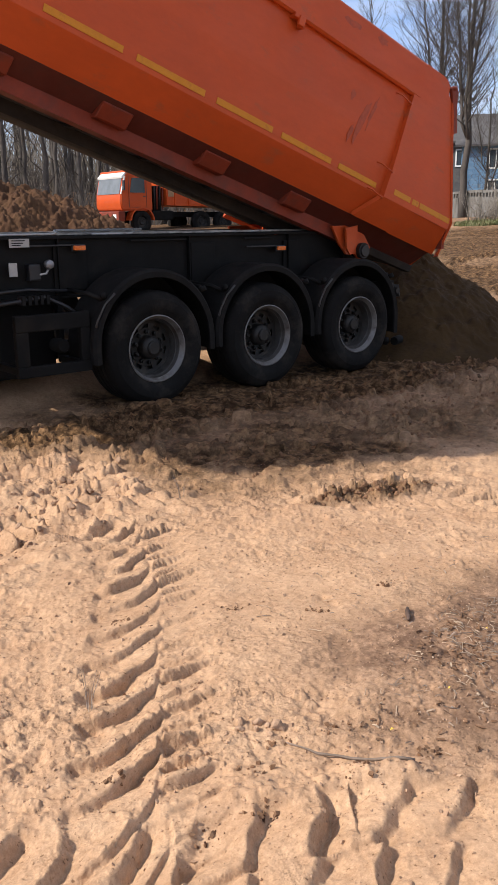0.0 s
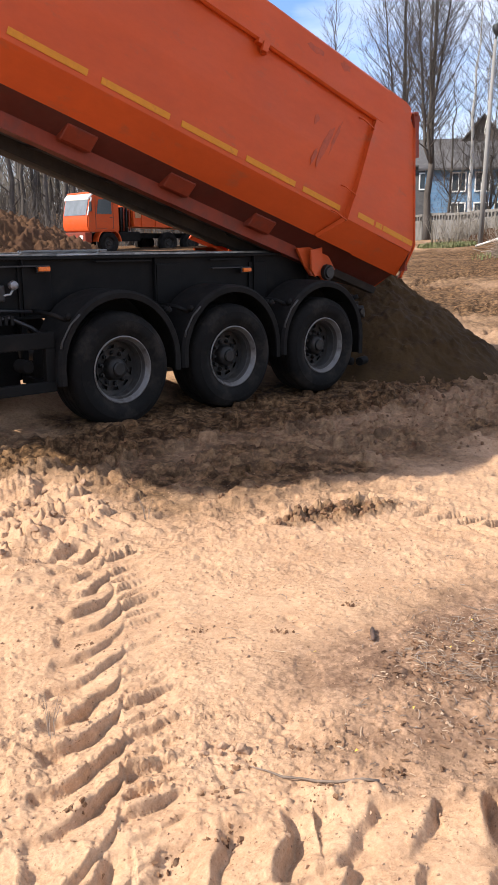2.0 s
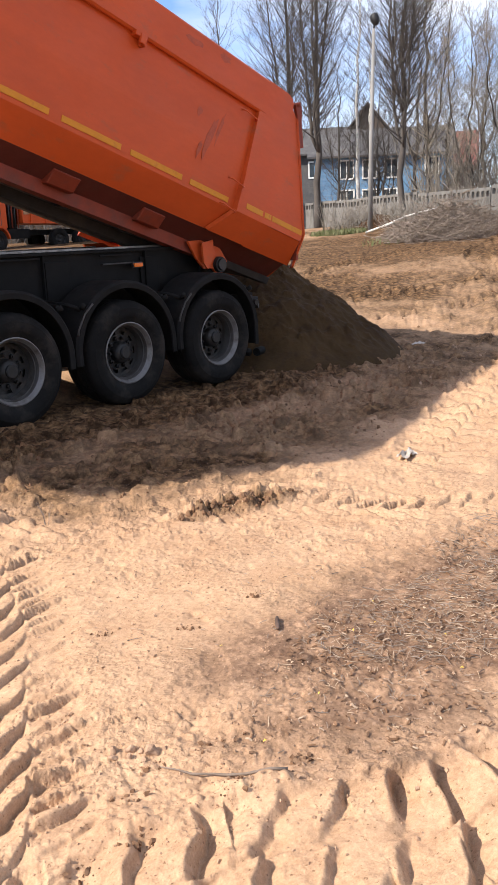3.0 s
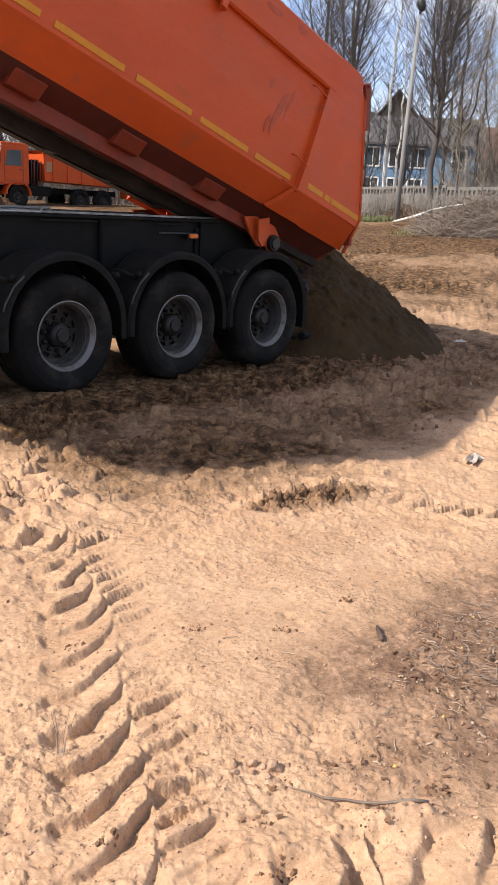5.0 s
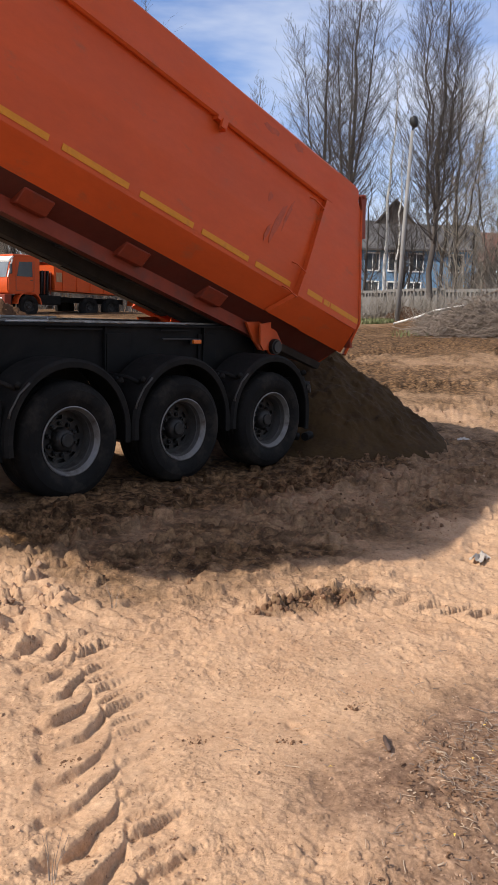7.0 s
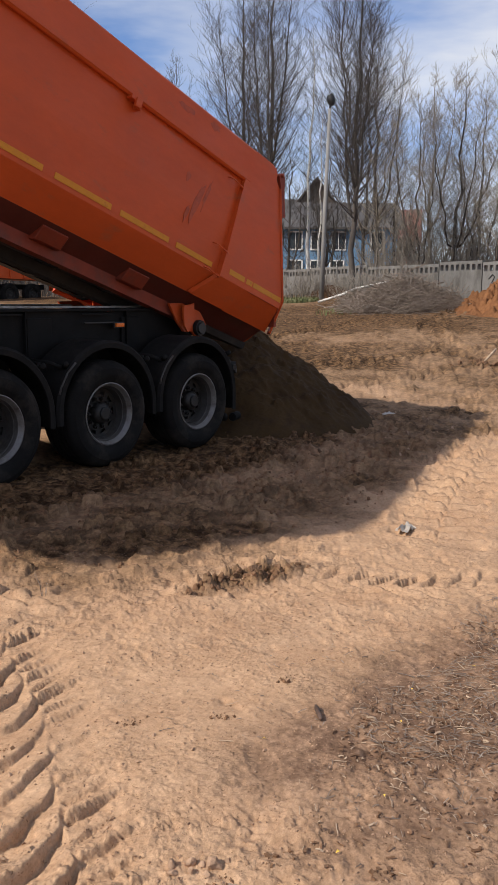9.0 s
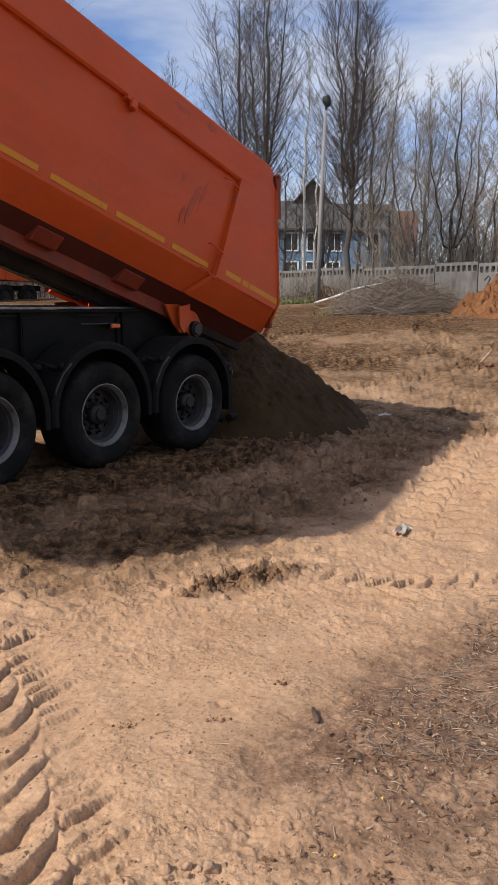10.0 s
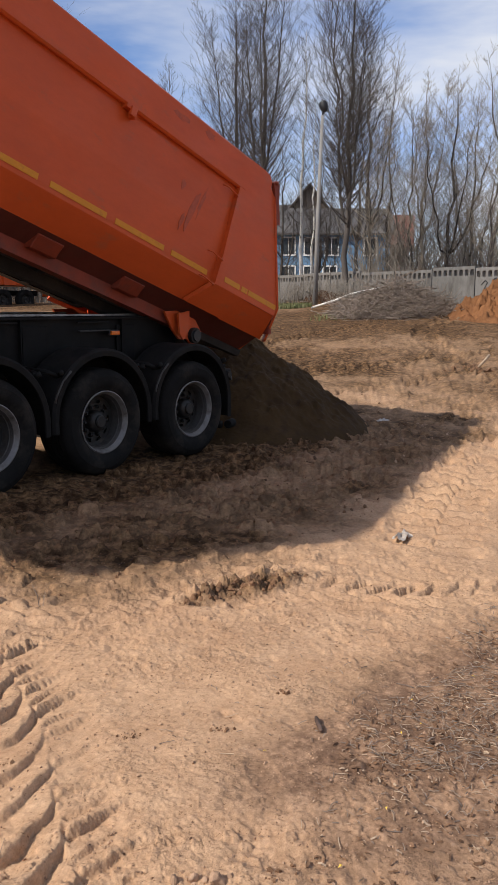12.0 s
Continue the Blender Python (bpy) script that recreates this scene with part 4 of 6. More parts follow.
box(bm, (1.72, 0.18, 0.72), (2.10, 0.21, 0.93), 0.006)
part("lamp_bracket", bm, CHASSIS, trailer)

# ---- the raised body: u along it to the rear, v across it away from the near side, w up from its floor ----
body = pose(1.33, 0.0, 1.30, 0, TIP, 0)
FRONT, FLOOR_FRONT = -9.90, -8.70
half = [(0.000, 2.05), (0.000, 1.16), (0.022, 0.62), (0.200, 0.36), (0.450, 0.20), (0.470, 0.15)]
outline = half + [(2.50 - v, w + (0.20 if w < 0.5 else 0.0)) for v, w in reversed(half)]
inner = [(v + 0.012 if v < 1.25 else v - 0.012, w + (0.0 if i in (0, len(outline) - 1) else 0.012)) for i, (v, w) in enumerate(outline)]


def rear_u(w):
    """Where the body ends at the rear, at the height w."""
    return 0.74 + (2.10 - w) * 0.40 if w > 0.7 else 1.30 + (0.7 - w) * 0.22


def front_u(w):
    """The front wall leans: the floor begins further back than the rails."""
    return FLOOR_FRONT + (w - 0.2) / 0.42 * -0.8 if w < 0.62 else -9.50 - (w - 0.62) / 1.43 * 0.4


bm = bmesh.new()
sections = []
for u0 in (FRONT, -4.2, -2.1, 0.0, None):
    sections.append([bm.verts.new((rear_u(w) - 0.02 if u0 is None else front_u(w) if u0 == FRONT else u0, v, w)) for v, w in outline + inner[::-1]])
n = len(sections[0])
for a, b in zip(sections[:-1], sections[1:]):
    for k in range(n):
        j = (k + 1) % n
        bm.faces.new((a[k], a[j], b[j], b[k]))
bm.faces.new(sections[0])
bm.faces.new(sections[-1][::-1])
low = [bm.verts.new((front_u(w), v, w)) for v, w in outline]
top = [bm.verts.new((front_u(w) - 0.04, v, w)) for v, w in outline]
bm.faces.new(low), bm.faces.new(top[::-1])
for k in range(len(outline)):
    j = (k + 1) % len(outline)
    bm.faces.new((low[k], top[k], top[j], low[j]))
shell = part("tipper_body", bm, ORANGE, trailer, "orange painted steel half-pipe body")
shell.matrix_basis = body


def on_body(name, bm, mat, label="", smooth=False):
    return part(name, bm, mat, shell, label, smooth)


for near in (True, False):
    s = 1 if near else -1
    def across(v):
        return v if near else 2.50 - v
    # top rail
    bm = bmesh.new()
    prism(bm, [(across(-0.060), 1.745), (across(-0.060), 2.085), (across(-0.045), 2.105), (across(0.075), 2.105), (across(0.090), 2.09), (across(0.090), 2.00), (across(0.014), 1.93), (across(-0.002), 1.73), (across(-0.04), 1.725)],
          FRONT - 0.05, 0.30, "x")
    on_body("top_rail", bm, ORANGE_WORN_SHADE if not near else ORANGE)
    # rear post: upright plate joined to the rail, with its slanting rear edge
    bm = bmesh.new()
    edge = [(0.20, 1.745), (0.302, 1.745), (0.302, 2.103), (0.62, 2.103), (0.70, 2.085), (0.745, 2.03), (0.745, 1.97), (0.83, 1.90), (1.295, 0.70), (1.27, 0.60), (0.10, 0.60), (0.145, 0.95)]
    prism(bm, edge, across(-0.056), across(0.02), "y")
    post = on_body("rear_post", bm, ORANGE)
    # lower cheeks that follow the folded floor
    bm = bmesh.new()
    def cheek(points, vs):
        lo = [bm.verts.new((u, across(v), w)) for u, v, w in points]
        hi = [bm.verts.new((u, across(v + 0.05), w + 0.035)) for u, v, w in points]
        bm.faces.new(lo), bm.faces.new(hi[::-1])
        for k in range(len(lo)):
            j = (k + 1) % len(lo)
            bm.faces.new((lo[k], hi[k], hi[j], lo[j]))
    cheek([(0.10, -0.056, 0.60), (0.64, -0.056, 0.60), (0.53, 0.13, 0.335), (-0.10, 0.13, 0.335)], None)
    on_body("lower_cheek", bm, ORANGE)
    bm = bmesh.new()
    cheek([(0.64, -0.045, 0.605), (1.275, -0.045, 0.605), (1.375, 0.160, 0.335), (0.52, 0.160, 0.335)], None)
    on_body("rear_cheek", bm, ORANGE)
    # rear flange, turned out
    bm = bmesh.new()
    ends = [(0.83, 1.90), (1.30, 0.70), (1.385, 0.33)]
    vs = []
    for (u, w), dv in zip(ends, (0.0, 0.0, 0.16)):
        vs.append([bm.verts.new((u + a, across(dv + b), w + c)) for a, b, c in ((-0.005, -0.060, 0), (0.010, -0.078, 0.0), (0.070, -0.035, 0.0), (0.070, 0.03, 0))])
    for a, b in zip(vs[:-1], vs[1:]):
        for k in range(4):
            bm.faces.new((a[k], a[(k + 1) % 4], b[(k + 1) % 4], b[k]))
    bm.faces.new(vs[0]), bm.faces.new(vs[-1][::-1])
    on_body("rear_flange", bm, ORANGE)
    # tailgate ear and hinge
    bm = bmesh.new()
    prism(bm, [(0.755, 2.03), (0.82, 2.075), (0.875, 2.05), (0.89, 1.98), (0.91, 1.90), (1.02, 1.63), (0.965, 1.60), (0.82, 1.93)], across(-0.075), across(-0.035), "y")
    on_body("tailgate_arm", bm, ORANGE_WORN_SHADE)
    tube("hinge_pin", [(0.80, across(-0.10), 2.045), (0.80, across(0.04), 2.045)], 0.024, ORANGE_WORN_SHADE, shell, 10)
    # ledge and cross boxes below the fold
    bm = bmesh.new()
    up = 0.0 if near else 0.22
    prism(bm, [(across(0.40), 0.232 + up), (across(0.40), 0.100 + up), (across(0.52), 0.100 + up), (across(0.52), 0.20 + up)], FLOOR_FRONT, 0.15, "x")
    # far ledge and boxes get the near-black colour: shade painted on
    on_body("floor_ledge", bm, ORANGE_WORN_SHADE if near else UNDER)
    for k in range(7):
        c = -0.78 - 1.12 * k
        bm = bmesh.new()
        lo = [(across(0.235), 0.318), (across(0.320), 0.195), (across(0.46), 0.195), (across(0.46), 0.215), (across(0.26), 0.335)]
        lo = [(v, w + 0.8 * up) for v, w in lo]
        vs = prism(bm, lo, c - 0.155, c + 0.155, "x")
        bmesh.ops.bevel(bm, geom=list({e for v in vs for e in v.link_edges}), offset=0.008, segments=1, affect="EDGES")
        on_body("support_box", bm, ORANGE_WORN_SHADE if near else UNDER)
    # dark skin that paints shade onto the down-facing lower fold
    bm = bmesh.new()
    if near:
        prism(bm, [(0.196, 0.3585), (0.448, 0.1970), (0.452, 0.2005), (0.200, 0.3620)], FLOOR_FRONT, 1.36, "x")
        on_body("lower_skin", bm, FOLD_SHADE_ORANGE, "dark orange skin painting shade on the lower fold")
    else:
        bm.free()
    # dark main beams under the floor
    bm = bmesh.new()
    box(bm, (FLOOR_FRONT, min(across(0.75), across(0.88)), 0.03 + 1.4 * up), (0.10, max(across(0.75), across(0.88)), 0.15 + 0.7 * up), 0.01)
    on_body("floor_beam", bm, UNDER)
    # hinge cheek with its tube
    bm = bmesh.new()
    prism(bm, [(-0.16, 0.20), (0.12, 0.30), (0.36, 0.26), (0.50, 0.16), (0.46, 0.03), (0.38, -0.02), (0.28, 0.02), (0.16, -0.02), (0.02, 0.05)], across(0.34), across(0.37), "y")
    prism(bm, [(-0.02, 0.22), (0.14, 0.30), (0.20, 0.12), (0.14, -0.03), (0.06, 0.02)], across(0.26), across(0.285), "y")
    on_body("hinge_cheek", bm, ORANGE)
    bm = bmesh.new()
    lathe(bm, [(0.0, 0.0), (0.060, 0.0), (0.066, 0.008), (0.066, 0.20), (0.0, 0.20)], 24, False, Matrix.Translation((0.37, across(0.27) - (0 if near else 0.2), 0.085)))
    on_body("hinge_tube", bm, BLACK, "black hinge tube", True)
    bm = bmesh.new()
    lathe(bm, [(0.066, 0.02), (0.085, 0.02), (0.088, 0.03), (0.088, 0.14), (0.066, 0.14)], 24, True, Matrix.Translation((0.37, across(0.27) - (0 if near else 0.14), 0.085)))
    on_body("hinge_collar", bm, WHEEL_DISC, "", True)
# dark strip painting shade over the floor's orange edge
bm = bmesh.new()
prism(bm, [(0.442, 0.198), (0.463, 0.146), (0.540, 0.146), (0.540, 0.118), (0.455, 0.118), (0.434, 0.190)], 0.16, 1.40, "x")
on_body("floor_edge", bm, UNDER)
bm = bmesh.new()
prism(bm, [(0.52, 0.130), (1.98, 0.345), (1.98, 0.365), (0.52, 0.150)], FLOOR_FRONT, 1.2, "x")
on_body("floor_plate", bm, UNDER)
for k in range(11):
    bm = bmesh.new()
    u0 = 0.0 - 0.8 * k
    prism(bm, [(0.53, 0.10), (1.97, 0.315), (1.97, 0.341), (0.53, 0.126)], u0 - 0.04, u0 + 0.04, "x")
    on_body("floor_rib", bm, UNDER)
# the tailgate hangs from its pins, a little open
bm = bmesh.new()
prism(bm, [(0.865, 1.99), (1.36, 0.40), (1.405, 0.41), (0.935, 2.01)], 0.03, 2.47, "y")
for w0 in (0.85, 1.35, 1.80):
    u0 = 0.90 + (1.99 - w0) * 0.347
    prism(bm, [(u0 + 0.03, w0 - 0.05), (u0 + 0.09, w0 - 0.03), (u0 + 0.06, w0 + 0.06), (u0, w0 + 0.04)], 0.10, 2.40, "y")
on_body("tailgate", bm, ORANGE_WORN_SHADE, "dark orange tailgate hanging open")
# dark scuffs where soil slid down the side
g = random.Random(12)
for u0, w0, lu, lw in ((-0.42, 1.22, 0.05, 0.30), (-0.30, 1.34, 0.03, 0.20), (-0.55, 1.05, 0.03, 0.12), (-0.62, 1.40, 0.04, 0.06), (-0.9, 1.98, 0.16, 0.04), (-0.45, 2.02, 0.10, 0.05)):
    bm = bmesh.new()
    ring = []
    for k in range(14):
        a = 2 * math.pi * k / 14
        q = g.uniform(0.55, 1.1)
        ring.append((u0 + lu * q * math.cos(a) + 0.25 * lw * q * math.sin(a), w0 + lw * q * math.sin(a)))
    y0 = -0.0615 if w0 > 1.74 else -0.002
    prism(bm, ring, y0, y0 + 0.003, "y")
    on_body("scuff_mark", bm, SCUFF, "dark scuff on the paint")
# the bracket below the top rail and the rope hooks on the post
bm = bmesh.new()
prism(bm, [(-1.64, 1.735), (-1.50, 1.735), (-1.50, 1.64), (-1.535, 1.64), (-1.545, 1.70), (-1.64, 1.70)], -0.075, -0.002, "y")
box(bm, (-1.585, -0.09, 1.645), (-1.515, -0.055, 1.735), 0.006)
on_body("sheet_bracket", bm, ORANGE)
for u0, w0 in ((0.165, 1.62), (0.125, 0.87), (0.06, 0.575)):
    tube("rope_hook", [(u0 + 0.03, -0.02, w0), (u0 + 0.02, -0.065, w0 + 0.005), (u0 - 0.06, -0.07, w0 + 0.01), (u0 - 0.16, -0.055, w0 + 0.035), (u0 - 0.19, -0.005, w0 + 0.045)], 0.008, ORANGE, shell, 6)
# reflective tape
spans = [(-8.36, -7.64), (-7.48, -6.76), (-6.60, -5.88), (-5.72, -5.00), (-4.84, -4.12), (-3.94, -3.22), (-3.085, -2.357), (-2.22, -1.526), (-1.405, -0.70), (-0.583, 0.018)]
for a, b in spans:
    bm = bmesh.new()
    lo = [(a, 0.0145, 0.720), (a, 0.0168, 0.664), (b, 0.0168, 0.664), (b, 0.0145, 0.720)]
    front = [bm.verts.new((u, v - 0.003, w)) for u, v, w in lo]
    back = [bm.verts.new((u, v + 0.002, w)) for u, v, w in lo]
    bm.faces.new(front), bm.faces.new(back[::-1])
    for k in range(4):
        bm.faces.new((front[k], back[k], back[(k + 1) % 4], front[(k + 1) % 4]))
    on_body("reflective_strip", bm, YELLOW, "yellow reflective tape")
for a, b in ((0.245, 0.53), (0.565, 0.68), (0.70, 1.27)):
    bm = bmesh.new()
    box(bm, (a, -0.0595, 0.668), (b, -0.057, 0.728))
    on_body("reflective_strip", bm, YELLOW, "yellow reflective tape")


# ---- heaps ----
# unseen sand against the tailgate, added to keep leaking sunlight off the heap
bm = bmesh.new()
vs = prism(bm, [(-2.2, 0.42), (1.20, 0.42), (1.08, 0.92), (0.2, 0.98), (-1.0, 0.70)], 0.25, 2.0)
bmesh.ops.subdivide_edges(bm, edges=bm.edges[:], cuts=3, use_grid_fill=True)
for q in bm.verts:
    if 0.5 < q.co.z:
        q.co.z += 0.05 * noise.noise(q.co * 2.3)
load = part("sand_load", bm, DAMP_SAND, None, "", True)
load.matrix_basis = body
tagged(load, "unseen damp sand added inside the tipped body to block light", "sand load")


def heap(name, label, cx, cy, rx, ry, h, mat, seed, rough=0.10, steep=1.0, n=90, turn=0.0, lumps=1.6, chunk=0.0, grain=9.0):
    """A tipped heap: a cone with a rounded top, slides and lumps, its skirt below the ground."""
    g = np.linspace(-1.15, 1.15, n)
    U, V = np.meshgrid(g, g, indexing="ij")
    u, v = U.ravel(), V.ravel()
    wob = 1 + 0.16 * fbm(u * 1.1 + seed, v * 1.1, 1.3, 3)
    r = np.hypot(u, v) / wob
    top = np.clip(1 - np.sqrt(r * r + 0.012) * steep, -0.16, 1)
    x0, y0 = u * rx, v * ry
    c, s = math.cos(radians(turn)), math.sin(radians(turn))
    x, y = cx + x0 * c - y0 * s, cy + x0 * s + y0 * c
    inside = smooth01((1.06 - r) / 0.25)
    z = lie(x, y) + h * top + inside * rough * (fbm(x + seed, y, lumps, 5, 0.55) + 0.35 * fbm(x, y + seed, lumps * 5, 3))
    if chunk:
        z = z + inside * chunk * (lumps_of(x, y, grain * 0.45, int(seed), 0.5) + 0.6 * lumps_of(x, y, grain, int(seed) + 7, 0.5) - 0.3)
    idx = np.arange(n * n).reshape(n, n)
    quads = np.stack([idx[:-1, :-1], idx[1:, :-1], idx[1:, 1:], idx[:-1, 1:]], -1).reshape(-1, 4)
    keep = (r[quads] < 1.13).any(axis=1)
    ob = raw(name, np.stack([x, y, z], 1).tolist(), quads[keep].tolist(), mat, None, True)
    return tagged(ob, label, "mound")


heap("sand_mound", "damp brown sand heap freshly tipped behind the trailer", 3.47, 1.28, 1.94, 1.90, 1.46, DAMP_SAND, 3.0, 0.08, 0.93, 200, 0, 3.0, 0.035, 16)
heap("earth_mound", "large heap of reddish brown earth on the field", 6.95, 20.7, 5.2, 3.6, 2.50, EARTH, 9.0, 0.40, 0.95, 260, -6, 2.2, 0.03, 9.0)
heap("clay_mound", "orange clay heap beside the brushwood", 23.3, 4.2, 2.9, 2.2, 1.35, ORANGE_EARTH, 15.0, 0.5, 0.95, 130, 20, 1.6, 0.2, 5)
heap("pale_sand_mound", "low heap of pale yellow sand", 10.6, -2.0, 1.5, 1.6, 1.10, PALE_SAND, 21.0, 0.12, 0.95, 70, 0, 1.6)
heap("earth_mound", "small brown earth mound at the pole's foot", 26.6, 13.9, 1.5, 1.0, 0.62, EARTH, 31.0, 0.25, 0.95, 40, 0, 1.6)


# ---- far side: pole, wall, houses ----
pole = thing("street_lamp", "grey concrete lamp pole with dark lantern", "street lamp")
tube("pole", [(24.60, 13.08, 1.5), (24.68, 13.08, 5.0), (24.86, 13.08, 9.1)], [0.105, 0.088, 0.062], POLE, pole, 12)
tube("arm", [(24.86, 13.08, 9.05), (24.88, 13.06, 9.25), (24.90, 13.04, 9.35)], 0.04, BLACK, pole, 8)
bm = bmesh.new()
lathe(bm, [(0.0, -0.22), (0.09, -0.20), (0.16, -0.08), (0.175, 0.11), (0.14, 0.21), (0.0, 0.25)], 14, False, pose(24.90, 13.04, 9.42, 75, 0, 20))
part("lantern", bm, BLACK, pole, "dark lantern head", True)

WALL_A, WALL_B = Vector((33.2, 23.6, 0)), Vector((22.2, 1.7, 0))
run = WALL_B - WALL_A
count = 10
step = run.length / count
turn_wall = math.degrees(math.atan2(run.y, run.x))
fence = thing("concrete_fence", "weathered grey concrete panel fence with a row of holes", "fence", kind="structure")


def fence_panel(L):
    """One slab with a row of openings under its top edge."""
    bm = bmesh.new()
    box(bm, (0.03, -0.06, -1.0), (L - 0.03, 0.06, 0.88), 0.012)
    box(bm, (0.03, -0.06, 1.10), (L - 0.03, 0.06, 1.22), 0.012)
    k = max(4, int(round((L - 0.06) / 0.30)))
    w = (L - 0.06) / k
    for i in range(k + 1):
        x = 0.03 + i * w
        lo, hi = max(0.03, x - 0.05), min(L - 0.03, x + 0.05)
        prism(bm, [(lo - 0.02 * (i > 0), 0.875), (hi + 0.02 * (i < k), 0.875), (hi, 0.92), (hi, 1.06), (hi + 0.02 * (i < k), 1.105), (lo - 0.02 * (i > 0), 1.105), (lo, 1.06), (lo, 0.92)], -0.058, 0.058)
    return bm


panel = None
for k in range(count):
    p = WALL_A + run * (k / count)
    m = pose(p.x, p.y, 1.80 + 0.03 * math.sin(k * 2.1) - 0.022 * max(0, k - 3) + (0.05 if k >= 7 else 0.0), 0, 0.5 * math.sin(k * 1.3), turn_wall)
    if panel is None:
        panel = part("panel", fence_panel(step), CONCRETE, fence)
        panel.matrix_basis = m
    else:
        shared("panel", panel, fence, m)
# a dark painted squiggle on one slab
sq = WALL_A + run * 0.815
side = run.normalized()
face = Vector((side.y, -side.x, 0))
if face.x > 0:
    face = -face
v, f = [], []
for strokes in ([(0.0, 0.55), (0.18, 0.70), (0.30, 0.62), (0.16, 0.42), (0.34, 0.30), (0.55, 0.25), (0.85, 0.20)], [(0.6, 0.72), (0.72, 0.78), (0.78, 0.66)], [(0.95, 0.62), (1.1, 0.66)]):
    tube_data([sq + side * a * 1.0 + face * 0.064 + Vector((0, 0, 1.78 + b)) for a, b in strokes], 0.022, 5, v, f)
raw("paint_mark", v, f, BLACK, fence, True, "dark painted squiggle")


def house(origin, along_dir, width, depth, eave, base, ridge, wall_mat, roof_mat, windows, label, gable=False):
    """Walls, a pitched roof with overhang, and framed windows on its front."""
    r = Vector((*along_dir, 0)).normalized()
    ang = math.degrees(math.atan2(r.y, r.x))
    h = thing("house", label, "house", at=(origin[0], origin[1], 0))
    h.rotation_euler = (0, 0, radians(ang))
    bm = bmesh.new()
    if gable:
        prism(bm, [(0, base), (width, base), (width, eave), (width / 2, ridge - 0.15), (0, eave)], 0, depth)
    else:
        box(bm, (0, 0, base), (width, depth, eave))
    part("wall", bm, wall_mat, h)
    o = 0.45
    bm = bmesh.new()
    if gable:
        for s in (0, 1):
            a, b = (0 - o, width / 2) if s == 0 else (width + o, width / 2)
            za = eave - 0.35
            prism(bm, [(a, za), (b, ridge), (b, ridge + 0.14), (a, za + 0.14)], -o, depth + o)
    else:
        for s in (0, 1):
            a, b = (-o, depth / 2) if s == 0 else (depth + o, depth / 2)
            za = eave - 0.12
            prism(bm, [(a, za), (b, ridge), (b, ridge + 0.14), (a, za + 0.14)], -o, width + o, "x")
        prism(bm, [(0.0, eave), (depth, eave), (depth / 2, ridge - 0.05)], 0.02, 0.10, "x")
        prism(bm, [(0.0, eave), (depth, eave), (depth / 2, ridge - 0.05)], width - 0.10, width - 0.02, "x")
    part("roof", bm, roof_mat, h)
    for x, z, w, t in windows:
        bm = bmesh.new()
        fw = 0.10
        for lo, hi in (((x - w / 2 - fw, -0.07, z - t / 2 - fw), (x + w / 2 + fw, 0.02, z - t / 2)), ((x - w / 2 - fw, -0.07, z + t / 2), (x + w / 2 + fw, 0.02, z + t / 2 + fw)),
                       ((x - w / 2 - fw, -0.068, z - t / 2), (x - w / 2, 0.02, z + t / 2)), ((x + w / 2, -0.068, z - t / 2), (x + w / 2 + fw, 0.02, z + t / 2)),
                       ((x - 0.025, -0.05, z - t / 2), (x + 0.025, 0.02, z + t / 2))):
            box(bm, lo, hi)
        win = part("window", bm, WHITE, h, "white window frame")
        bm = bmesh.new()
        box(bm, (x - w / 2, -0.02, z - t / 2), (x + w / 2, -0.006, z + t / 2))
        part("pane", bm, TRUCK_GLASS, win)
    return h


blue_windows = [(2.3, 5.64, 0.85, 1.15), (3.9, 5.64, 0.85, 1.15), (5.4, 5.64, 0.85, 1.15), (2.3, 3.7, 0.9, 1.0), (5.3, 3.7, 0.9, 1.0), (8.2, 5.64, 0.85, 1.15), (3.9, 3.7, 0.9, 1.0)]
house((45.1, 31.0), (0.557, -0.83), 9.6, 8.0, 6.55, 1.0, 8.6, BLUE_BOARD, ROOF_GREY, blue_windows, "faded blue two-storey wooden house behind the fence")
house((52.5, 34.5), (0.557, -0.83), 5.4, 7.0, 7.6, 1.0, 11.0, BROWN_BOARD, BROWN_BOARD, [(2.7, 8.6, 0.7, 0.8)], "dark brown gabled timber house", True)
house((47.2, 40.5), (0.557, -0.83), 9.0, 8.0, 7.4, 1.0, 9.6, ROOF_GREY, ROOF_GREY, [(2.5, 6.2, 0.9, 1.1), (6.5, 6.2, 0.9, 1.1)], "grey house with slate roof")
house((57.2, 29.0), (0.42, -0.91), 3.6, 7.0, 6.3, 1.0, 8.9, BRICK_WALL, RED_ROOF, [(1.8, 5.2, 0.7, 0.7)], "small brick house with red metal roof")


